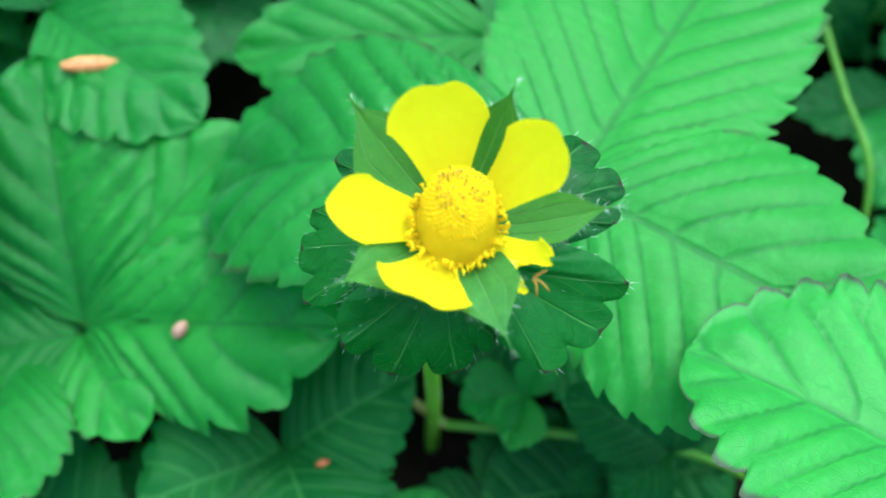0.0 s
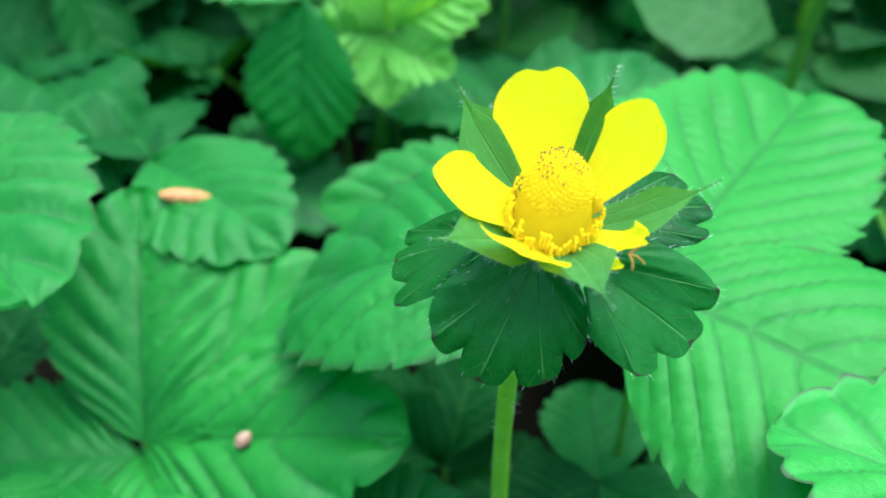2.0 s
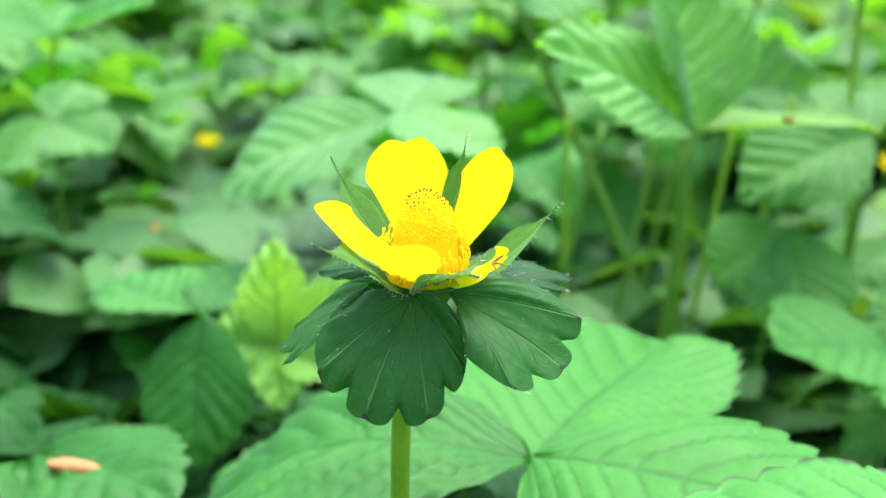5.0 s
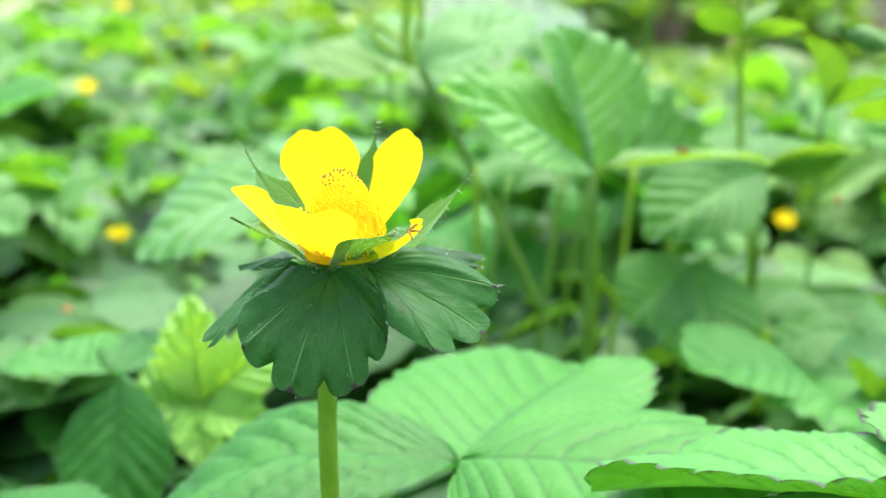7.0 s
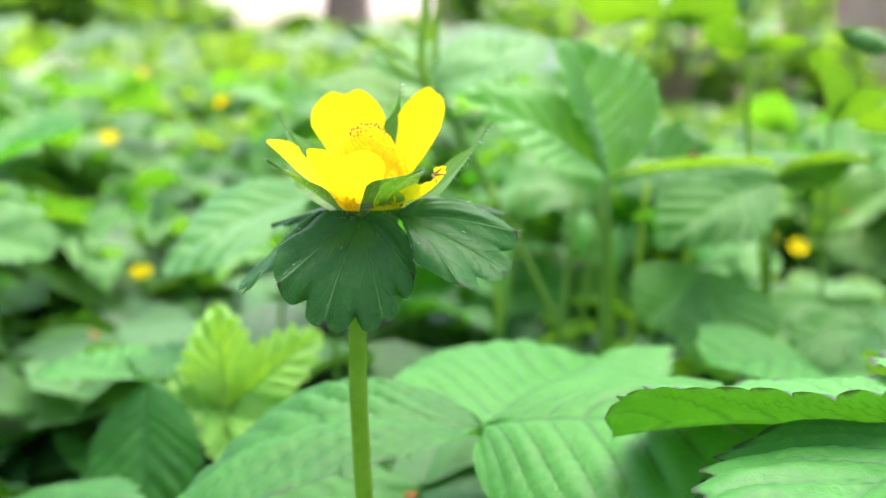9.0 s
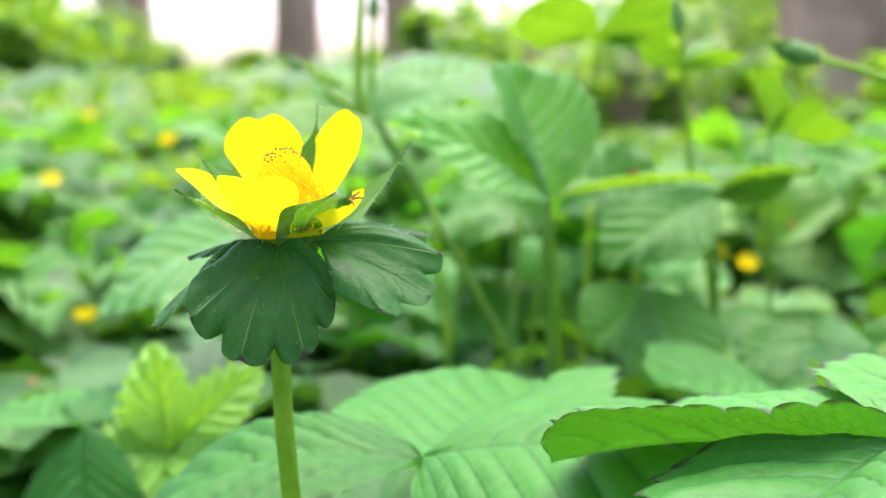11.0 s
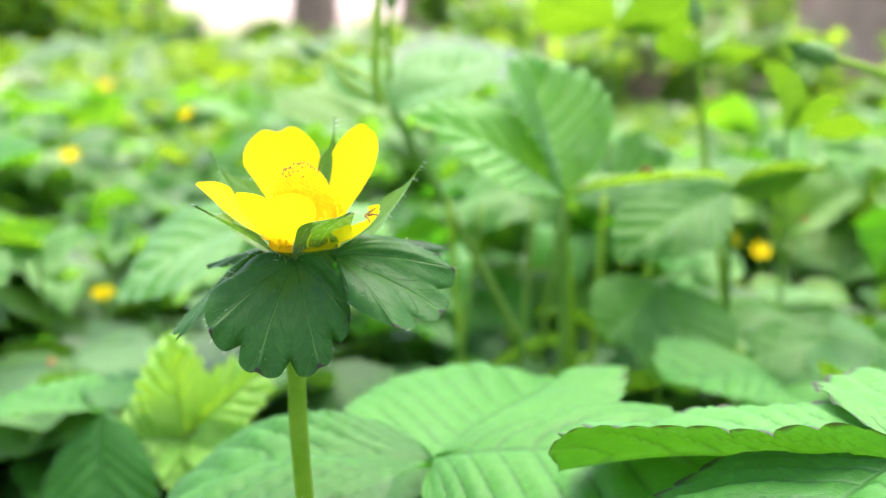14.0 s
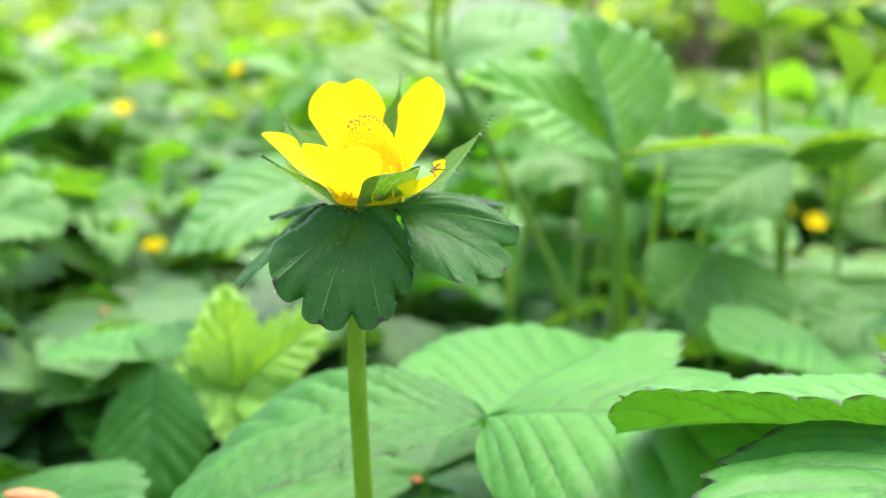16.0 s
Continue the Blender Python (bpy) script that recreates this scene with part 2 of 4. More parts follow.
# ---- shapes of leaves ----
def blade(name, length, width, teeth=9, wide=0.5, pleat=1.0, fold=0.12, arc=0.06, curl=0.1, wave=0.02, seed=0, nu=128, nv=11, tooth=0.05, point=0.75, droop=0.0, slant=0.36, skew=0.0):
    """A toothed leaflet: base at the origin, tip on +y at length, upper side +z. Sunken side veins run to the teeth, with swollen, puckered strips between."""
    rng = np.random.default_rng(seed)
    u = np.linspace(0, 1, nu)[:, None]
    v = np.linspace(-1, 1, 2 * nv + 1)[None, :]
    v = np.sign(v) * np.abs(v) ** 0.9
    av = np.abs(v)
    p = math.log(0.5) / math.log(wide)
    half = width / 2 * np.sin(np.pi * np.clip(u, 0, 1) ** p) ** point + 0.004 * width
    ph = (u * teeth) % 1.0
    saw = np.where(ph < 0.78, np.sin(np.pi / 2 * ph / 0.78) ** 0.8, np.clip((1 - ph) / 0.22, 0, 1) ** 0.8) - 0.55
    small = np.abs(np.sin(np.pi * u * teeth * 2.0 + 0.4)) - 0.6
    env = np.clip(u * 5 - 0.6, 0.0, 1) * np.clip((1.02 - u) * 7, 0, 1)
    jag = (saw + 0.16 * small) * tooth * width * env * (1 + 0.3 * np.sin(9 * u + seed))
    side = 1 + 0.07 * np.sign(v) * np.sin(3 * u + seed) - skew * np.sign(v)
    x = v * half * side + np.sign(v) * av ** 6 * jag
    y = length * u + av ** 6 * np.clip(saw + 0.3, 0, 1) * length * 0.022 * env
    # side veins leave the midrib early and bend forwards to the teeth
    s = (u + slant * (1 - av ** 1.15) * (1 - 0.92 * u ** 2.2) + 0.012 * np.sin(9 * u + seed + np.sign(v)) + 0.03 * np.sign(v) * np.sin(2 * u + seed)) * teeth - 0.78
    d = np.abs((s + 0.5) % 1.0 - 0.5)
    strip = 1 - (1 - 2 * d) ** 2.2
    pucker = 0.5 + 0.5 * np.sin(17 * av + 5.3 * s + seed) * np.sin(7 * av - 2.1 * s + 2 * seed)
    big = pleat * 0.048 * width * (0.8 + 0.3 * np.sin(7.3 * u + 2.1 * np.sign(v) + seed) * np.cos(4 * av + seed))
    z = big * strip * (0.88 + 0.24 * pucker) * np.clip(av * 2.6, 0, 1) * (1 - 0.45 * av ** 3) * np.clip(u * 5, 0, 1) * np.clip((1.05 - u) * 6, 0, 1)
    z = z - 0.020 * width * np.exp(-((v / 0.06) ** 2)) * pleat * np.clip((1 - u) * 2, 0, 1)
    z = z + fold * np.abs(x) + 4 * arc * length * u * (1 - u) - curl * x ** 2 / (0.5 * width)
    a, b, c, e = rng.uniform(0, 6.3, 4)
    z = z + wave * width * (np.sin(5 * u + a + 2.2 * v) + 0.6 * np.sin(11 * u + b - 3 * v) * av + 0.4 * np.sin(17 * u + c + 5 * v + e) * av)
    z = z - droop * length * np.clip(u - 0.55, 0, 1) ** 2 * 4
    z = z - z[:1].mean() * (1 - u)
    n, k = nu, 2 * nv + 1
    verts = np.stack([x, y + 0 * v, z], -1).reshape(-1, 3)
    i, j = np.meshgrid(np.arange(n - 1), np.arange(k - 1), indexing="ij")
    q = (i * k + j).ravel()
    faces = np.stack([q, q + 1, q + k + 1, q + k], 1)
    me = to_mesh(name, verts.tolist(), faces.tolist())
    float_attribute(me, "vein_s", s + 0 * v)
    float_attribute(me, "vein_v", v + 0 * u)
    return me


def bract_mesh(base, tips, ends, out, notch=0.13, bulge=0.13, spike=0.10, seed=0, nu=30, per=26, sag=0.0):
    """A fan-shaped bract that spreads from base to the points of its lobes, between two side points; out is the way its upper side faces."""
    half = len(ends) // 2
    pts = [*ends[:half], *tips, *ends[half:]]
    lobes = len(tips)
    rng = np.random.default_rng(seed)
    ph = rng.uniform(0, 6.3, 4)
    rows = []
    nv = per * (len(pts) - 1) + 1
    spread = max((q - base).length for q in tips)
    for j in range(nv):
        c = j / per
        k = min(int(c), len(pts) - 2)
        f = c - k
        a, b = pts[k] - base, pts[k + 1] - base
        mid = a.lerp(b, f)
        # swing between neighbours on an arc, not on the chord
        way = mid.normalized() * (a.length * (1 - f) + b.length * f)
        near = min(f, 1 - f)
        first, last = half, half + lobes - 1
        # each lobe is a broad arc with a small point; short clefts between the lobes
        if first <= k < last:
            tipped = near
            edge = 0.045 * max(0.0, 1 - ((near - 0.22) / 0.22) ** 2) - notch * max(0.0, (near - 0.36) / 0.14) ** 1.4
        else:
            tipped = (1 - f) if k == first - 1 else f if k == last else 0.5
            edge = (0.05 if k in (first - 1, last) else 0.03) * math.sin(math.pi * f)
        edge += spike * 0.20 * math.exp(-tipped / 0.05)
        rows.append((way, edge - 0.02, tipped, c))
    verts, vs, vv = [], [], []
    for i in range(nu):
        r = (i / (nu - 1)) ** 0.9
        for way, edge, tipped, c in rows:
            ridge = math.exp(-((tipped / 0.10) ** 2))
            swell = bulge * spread * (4 * r * (1 - r)) * 0.6 - 0.006 * spread * math.exp(-((tipped / 0.05) ** 2)) * r * (1 - 0.8 * r) + 0.010 * spread * math.sin(7.0 * r + 3.1 * c) * math.sin(6.3 * c + 2 * r) * r
            swell += spread * r * (0.018 * math.sin(2.6 * c + ph[0]) + 0.010 * math.sin(5.0 * c + ph[1] + 4 * r) * r + 0.026 * math.sin(3 * r + 1.7 * c + ph[2]) * r) - sag * spread * r ** 3 * (1 - ridge)
            verts.append(base + way * r * (1 + edge * r ** 5) + out * swell)
            sideways = (r - 0.75 * tipped) * 5.0
            vs.append((tipped * (1 if c % 1 < 0.5 else -1)) if tipped < 0.07 else (0.5 if r < 0.25 or tipped > 0.46 else sideways))
            vv.append(min(1.0, max(0.06, r * 0.72 + 0.35 * math.exp(-((tipped / 0.10) ** 2)) * r ** 12 + 0.24 * r ** 40)))
    faces = [(i * nv + j, i * nv + j + 1, (i + 1) * nv + j + 1, (i + 1) * nv + j) for i in range(nu - 1) for j in range(nv - 1)]
    me = to_mesh("bract", verts, faces)
    me.update()
    if sum((p.normal.dot(out) for p in me.polygons)) < 0:
        me.flip_normals()
    float_attribute(me, "vein_s", vs)
    float_attribute(me, "vein_v", vv)
    return me


def leaf(hub, leaflets, foot, material=None, label="", group="strawberry leaves", stalk=0.055, category="leaf", sag=0.25, stalk_mat=None):
    """A compound leaf: leaflets (tip, width, up, options) in cm round a hub, on a stalk that rises from foot."""
    hub, foot = cm(*hub), cm(*foot)
    thing = tagged(new("strawberry_leaf"), label or "green toothed strawberry leaf with three leaflets", category, group)
    thing.location = foot
    for tip, width, up, opt in leaflets:
        opt = dict(opt)
        mat = opt.pop("mat", material or LEAF)
        base = cm(*opt.pop("base")) if "base" in opt else hub
        tip = cm(*tip)
        m = frame_from(base, tip, Vector(up))
        me = blade("leaflet", (tip - base).length, width / 100, **opt)
        put("leaflet", me, mat, thing, Matrix.Translation(-foot) @ m)
    mid = hub.lerp(foot, 0.5) + Vector((0, 0, sag * (hub - foot).length * 0.3)) * 0.3
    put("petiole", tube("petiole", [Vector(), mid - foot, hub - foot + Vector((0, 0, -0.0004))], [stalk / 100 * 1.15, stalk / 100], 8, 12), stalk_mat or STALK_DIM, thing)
    return thing


# ---- ground ----
def make_ground():
    n = 150
    e = np.linspace(-1, 1, n)
    g = np.sign(e) * (np.abs(e) * 0.35 + np.abs(e) ** 5 * 60)
    x, y = np.meshgrid(g, g, indexing="ij")
    z = np.zeros_like(x)
    for i in range(n):
        for j in range(n):
            near = max(0.0, 1 - math.hypot(x[i, j], y[i, j]) / 3)
            z[i, j] = 0.010 * noise.noise(Vector((x[i, j] * 14, y[i, j] * 14, 0))) * near + 0.004 * noise.noise(Vector((x[i, j] * 60, y[i, j] * 60, 3))) * near
    verts = np.stack([x, y, z - 0.004], -1).reshape(-1, 3)
    i, j = np.meshgrid(np.arange(n - 1), np.arange(n - 1), indexing="ij")
    q = (i * n + j).ravel()
    me = to_mesh("ground", verts.tolist(), np.stack([q, q + n, q + n + 1, q + 1], 1).tolist())
    tagged(put("ground", me, SOIL), "dark damp woodland soil, darkened further for leaf shade", "ground", kind="structure")


make_ground()


# ---- the flower ----
AXIS = Vector((0, -0.27, 0.963)).normalized()
FLOWER = cm(0.06, 0.28, 11.09)


def local_dir(azimuth, rise=0.0):
    """A direction in the flower's own frame: azimuth round the axis, rise above its plane, in degrees."""
    x = Vector((1, 0, 0))
    y = AXIS.cross(x)
    a, r = radians(azimuth), radians(rise)
    return (x * math.cos(a) + y * math.sin(a)) * math.cos(r) + AXIS * math.sin(r)


def petal_mesh(length, width, notch=0.06, cup=0.25, arc=-0.10, bitten=False, seed=0, nu=30, nv=17, base=0.36, shoulder=0.42):
    """A yellow petal: narrow at the base, broad, rounded and shallowly notched at the tip."""
    r = np.linspace(0, 1, nu)[:, None]
    v = np.sin(np.linspace(-1, 1, 2 * nv + 1)[None, :] * math.pi / 2)
    top = 1 - shoulder * (1 - np.sqrt(np.clip(1 - v ** 2, 0, 1))) - notch * np.exp(-(((v - 0.08 * math.sin(seed)) / 0.3) ** 2)) + 0.02 * np.sin(4 * v + seed)
    if bitten:
        top = top - 0.50 * np.exp(-(((v - 0.0) / 0.30) ** 2)) - 0.10 * np.clip(np.sin(19 * v + 1), 0, 1) * np.abs(np.sin(7 * v)) - 0.12 * np.clip(v, 0, 1)
    q = np.clip(r / 0.9, 0, 1)
    half = width / 2 * (base + (1 - base) * (0.5 * q + 0.5 * np.sin(q * math.pi / 2) ** 1.25))
    x = v * half * (1 + 0.03 * np.sin(3 * r + seed) * np.sign(v))
    y = length * r * (1 + (top - 1) * r ** 1.6)
    z = cup * x ** 2 / (width / 2) + 4 * arc * length * r * (1 - r) + 0.012 * width * np.sin(6 * v + 3 * r + seed) * r + 0.025 * width * np.sin(3 * v + seed) * r ** 2
    z = z - 0.02 * width * np.exp(-((v / 0.12) ** 2)) * np.clip(r - 0.1, 0, 1)
    verts = np.stack([x, y + 0 * v, z + 0 * v], -1).reshape(-1, 3)
    k = 2 * nv + 1
    i, j = np.meshgrid(np.arange(nu - 1), np.arange(k - 1), indexing="ij")
    q = (i * k + j).ravel()
    return to_mesh("petal", verts.tolist(), np.stack([q, q + 1, q + k + 1, q + k], 1).tolist())


def sepal_mesh(length, width, tip_bend=0.0, seed=0, nu=30, nv=7, bow=0.10, cup=0.42):
    """A sepal: broad base that narrows to a drawn-out point, keeled and cupped towards the point."""
    r = np.linspace(0, 1, nu)[:, None]
    v = np.linspace(-1, 1, 2 * nv + 1)[None, :]
    q = np.clip((r - 0.48) / 0.52, 0, 1)
    half = width / 2 * np.where(r < 0.48, 0.74 + 0.26 * np.sin(np.pi * r / 0.96), (0.5 + 0.5 * np.cos(np.pi * np.clip(q / 0.76, 0, 1))) * 0.90 + 0.10 * (1 - q) ** 0.9)
    x = v * half
    y = length * r + 0 * v
    z = cup * np.clip((r - 0.35) * 2.0, 0.0, 1) * x ** 2 / (width / 2) - bow * length * np.sin(np.pi * r ** 0.75) + tip_bend * length * np.clip(r - 0.5, 0, 1) ** 2 - 0.035 * width * np.exp(-((v / 0.15) ** 2))
    verts = np.stack([x, y, z + 0 * v], -1).reshape(-1, 3)
    k = 2 * nv + 1
    i, j = np.meshgrid(np.arange(nu - 1), np.arange(k - 1), indexing="ij")
    q = (i * k + j).ravel()
    me = to_mesh("sepal", verts.tolist(), np.stack([q, q + 1, q + k + 1, q + k], 1).tolist())
    float_attribute(me, "vein_s", (v * (1.2 - 0.5 * r) + 0.5))
    float_attribute(me, "vein_v", np.maximum(np.abs(v) * 0.9, r ** 9))
    return me


def hairs(name, roots, length=0.0011, thick=0.000017, seed=0):
    """Fine hairs: thin three-sided spikes from roots (place, direction), joined."""
    rng = random.Random(seed)
    verts, faces = [], []
    for q, d in roots:
        d = (d + Vector((rng.uniform(-1, 1), rng.uniform(-1, 1), rng.uniform(-1, 1))) * 0.35).normalized()
        a = d.orthogonal().normalized()
        b = d.cross(a)
        k = len(verts)
        for i in range(3):
            verts.append(q + thick * (math.cos(i * 2.1) * a + math.sin(i * 2.1) * b))
        verts.append(q + d * length * rng.uniform(0.3, 1.0))
        faces += [(k, k + 1, k + 3), (k + 1, k + 2, k + 3), (k + 2, k, k + 3)]
    return to_mesh(name, verts, faces)


def make_flower():
    thing = tagged(new("strawberry_flower"), "open yellow five-petalled mock strawberry flower on a green stalk", "flower")
    foot = cm(0.3, 0.7, 0)
    thing.location = foot
    rel = Matrix.Translation(-foot)
    # petals: azimuth, radius and height of the tip in cm, length, width
    for az, r, h, width, notch, cup, bow, bitten, seed, shoulder, root in (
        (110, 1.09, 0.99, 0.86, 0.09, 0.16, -0.05, False, 1, 0.36, 0.36),
        (45, 1.02, 1.08, 0.66, 0.05, 0.14, -0.04, False, 2, 0.34, 0.40),
        (183, 1.06, 0.74, 0.58, -0.01, 0.22, -0.03, False, 3, 0.36, 0.60),
        (-106, 0.80, 0.94, 0.84, 0.10, 0.10, -0.05, False, 4, 0.28, 0.40),
        (-27, 0.92, 0.52, 0.60, 0.02, 0.22, -0.12, True, 5, 0.34, 0.5),
    ):
        base = FLOWER + local_dir(az) * 0.0030 + AXIS * 0.0008
        tip = FLOWER + (local_dir(az) * r + AXIS * h) / 100
        m = frame_from(base, tip, AXIS)
        me = petal_mesh((tip - base).length, width / 100, notch, cup, bow, bitten, seed, base=root, shoulder=shoulder)
        put("petal", me, PETAL, thing, rel @ m, "yellow petal eaten away at the tip" if bitten else "")
        if bitten:
            q = tip + cm(-0.12, 0.03, -0.02)
            for k, d in enumerate(((0.14, -0.10, 0.02), (0.10, 0.06, 0.07), (0.05, -0.14, -0.05))):
                put("torn_shred", tube("torn_shred", [Vector(), cm(*d) * 0.5 + cm(0.01, 0.01, 0.01), cm(*d)], [0.00015, 0.00008], 5, 6, 0.2), ANTHER, thing, rel @ Matrix.Translation(q), "brown withered shred")
    # sepals
    roots = []
    for az, r, h, width, bend, bow in ((12, 1.38, 0.83, 0.44, 0.1, 0.10), (75, 1.20, 1.02, 0.50, 0.12, 0.12), (141, 1.45, 0.69, 0.76, 0.15, 0.08), (219, 1.20, 0.82, 0.62, -0.05, 0.0), (-60, 1.22, 0.86, 0.64, -0.05, -0.08)):
        base = FLOWER + local_dir(az) * 0.0025 - AXIS * 0.0009
        tip = FLOWER + (local_dir(az) * r + AXIS * h) / 100
        m = frame_from(base, tip, AXIS)
        me = sepal_mesh((tip - base).length, width / 100, bend, bow=bow, cup=0.6)
        put("sepal", me, SEPAL, thing, rel @ m)
        for vtx in me.vertices:
            if random.random() < (0.5 if abs(vtx.co.x) > 0.3 * width / 200 else 0.12):
                roots.append((rel @ m @ vtx.co, (m.to_3x3() @ Vector((math.copysign(1.0, vtx.co.x), 0.5, -0.6)))))
    # bracts below: base, the points of the lobes, the two side points, the way the upper side faces
    for base, tips, ends, out, notch, seed, sag in (
        ((0.0, -0.02, 10.98), ((-0.80, -0.70, 10.36), (-0.33, -0.85, 10.0), (0.29, -0.73, 10.0), (0.59, -0.50, 10.43)), ((-0.47, -0.20, 11.06), (-0.85, -0.52, 10.78), (0.52, -0.40, 10.84), (0.34, -0.20, 11.02)), (-0.05, -0.8, 0.6), 0.10, 1, 0.05),
        ((0.34, 0.02, 11.0), ((1.08, -0.72, 10.40), (1.53, -0.22, 10.40), (1.67, 0.14, 10.80)), ((0.44, -0.28, 10.92), (0.62, -0.60, 10.66), (1.28, 0.24, 11.08), (0.82, 0.20, 11.24)), (0.45, -0.65, 0.62), 0.08, 2, 0.02),
        ((-0.26, 0.10, 10.95), ((-1.25, -0.36, 10.25), (-1.34, 0.21, 10.16), (-1.33, 0.63, 10.19)), ((-0.46, -0.12, 10.98), (-0.86, -0.40, 10.66), (-0.92, 0.68, 10.62), (-0.62, 0.46, 10.90)), (-0.65, -0.1, 0.75), 0.08, 3, 0.02),
        ((0.30, 0.42, 10.92), ((1.52, 0.66, 10.90), (1.52, 1.06, 10.85), (1.16, 1.46, 10.86), (0.72, 1.66, 10.86)), ((0.66, 0.28, 11.0), (1.12, 0.36, 10.98), (0.36, 1.24, 10.88), (0.26, 0.84, 10.92)), (0.2, -0.1, 1.0), 0.08, 4, 0.03),
        ((-0.16, 0.46, 10.92), ((-0.40, 1.52, 10.84), (-0.86, 1.28, 10.78), (-1.16, 0.92, 10.72)), ((-0.02, 0.84, 10.92), (-0.04, 1.28, 10.88), (-0.94, 0.66, 10.78), (-0.58, 0.50, 10.88)), (-0.1, 0.0, 1.0), 0.08, 5, 0.03),
    ):
        b = cm(*base)
        me = bract_mesh(Vector(), [cm(*q) - b for q in tips], [cm(*q) - b for q in ends], Vector(out).normalized(), notch, seed=seed, sag=sag)
        m = rel @ Matrix.Translation(b)
        put("bract", me, BRACT, thing, m, "dark green lobed bract with reddish tips")
        count = len(me.vertices)
        for k in range(count):
            edge = k > count - count // 30
            if random.random() < (0.12 if edge else 0.003):
                way = me.vertices[k].co.normalized()
                roots.append((m @ me.vertices[k].co, way + Vector(out) * 0.3))
    # receptacle cup and the dome of carpels
    cup, dome = bmesh.new(), bmesh.new()
    bmesh.ops.create_uvsphere(cup, u_segments=24, v_segments=12, radius=0.0033)
    bmesh.ops.create_uvsphere(dome, u_segments=40, v_segments=24, radius=0.0031)
    for vtx in cup.verts:
        vtx.co.z *= 0.62
    for vtx in dome.verts:
        if vtx.co.z < 0:
            # the foot of the dome flares out to the ring of stamens
            side = Vector((vtx.co.x, vtx.co.y, 0)).normalized() * 0.0031 * (1 - 0.25 * vtx.co.z / 0.0031)
            vtx.co.x, vtx.co.y = side.x, side.y
        vtx.co.z *= 1.4
        vtx.co *= 1 + 0.03 * noise.noise(vtx.co * 1500)
    turn = rel @ Matrix.Translation(FLOWER) @ AXIS.to_track_quat("Z", "Y").to_matrix().to_4x4()
    upright = rel @ Matrix.Translation(FLOWER)
    for name, bm, mat, up in (("receptacle", cup, SEPAL, -0.0016), ("carpel_dome", dome, STAMEN, 0.0040)):
        me = bpy.data.meshes.new(name)
        bm.to_mesh(me)
        bm.free()
        me.polygons.foreach_set("use_smooth", [True] * len(me.polygons))
        if name == "receptacle":
            float_attribute(me, "vein_s", [0.5] * len(me.vertices))
            float_attribute(me, "vein_v", [0.5] * len(me.vertices))
        put(name, me, mat, thing, (upright if name == "carpel_dome" else turn) @ Matrix.Translation((0, 0, up)))
    # carpels: small beads all over the dome; stamens round it
    bead = bmesh.new()
    bmesh.ops.create_icosphere(bead, subdivisions=1, radius=1.0)
    bv = [q.co.copy() for q in bead.verts]
    bf = [[q.index for q in f.verts] for f in bead.faces]
    bead.free()
    rng = random.Random(4)
    verts, faces, dverts, dfaces = [], [], [], []
    for i in range(420):
        h = 1 - (i + 0.5) / 420 * 0.95
        a = i * 2.39996
        d = Vector((math.sqrt(1 - h * h) * math.cos(a), math.sqrt(1 - h * h) * math.sin(a), h))
        q = Vector((d.x, d.y, d.z * 1.4)) * 0.0031 * rng.uniform(0.97, 1.03)
        k = len(verts)
        verts += [q + rng.uniform(0.00014, 0.00024) * b for b in bv]
        faces += [[k + j for j in f] for f in bf]
        if h > 0.74 and rng.random() < 0.4:
            k = len(dverts)
            dverts += [q * 1.05 + d * 0.00014 + 0.00012 * b for b in bv]
            dfaces += [[k + j for j in f] for f in bf]
    up = upright @ Matrix.Translation((0, 0, 0.0040))
    tagged(put("carpel_mass", to_mesh("carpel_mass", verts, faces), STAMEN, thing, up), kind="stuff")
    tagged(put("stigma_mass", to_mesh("stigma_mass", dverts, dfaces), ANTHER, thing, up, "brown dried stigmas"), kind="stuff")
    for i in range(90):
        a = i * 2 * math.pi / 90 + rng.uniform(-0.08, 0.08)
        d = Vector((math.cos(a), math.sin(a), 0))
        r1, z1 = rng.uniform(0.0036, 0.0044), rng.uniform(0.0020, 0.0052)
        pts = [d * 0.0033 + Vector((0, 0, 0.0014)), d * (r1 + 0.0002) + Vector((0, 0, z1 * 0.6)), d * r1 + Vector((0, 0, z1))]
        st = put("stamen", tube("stamen", pts, [0.00012, 0.0001], 5, 6), STAMEN, thing, turn)
        tip = to_mesh("anther", [Vector((b.x * 0.0002, b.y * 0.00018, b.z * 0.00024)) for b in bv], bf)
        put("anther", tip, STAMEN, st, Matrix.Translation(pts[-1]))
    # stalk
    neck = FLOWER - AXIS * 0.0026
    path = [Vector(), cm(0.16, 0.5, 4.2) - foot, cm(-0.02, 0.34, 7.4) - foot, cm(-0.08, 0.24, 9.6) - foot, neck - foot]
    put("flower_stalk", tube("flower_stalk", path, [0.0013, 0.00115, 0.00105, 0.00105, 0.0014], 12, 30), STALK, thing)
    for q in curve_points(path, 160):
        for _ in range(2):
            a = rng.uniform(0, 6.28)
            roots.append((q + Vector((math.cos(a), math.sin(a), 0)) * 0.0009, Vector((math.cos(a), math.sin(a), 0.2))))
    tagged(put("down", hairs("down", roots), HAIR, thing, None, "fine white hairs"), kind="stuff")
    return thing


make_flower()


# ---- near leaves ----
UP = (0, 0, 1)
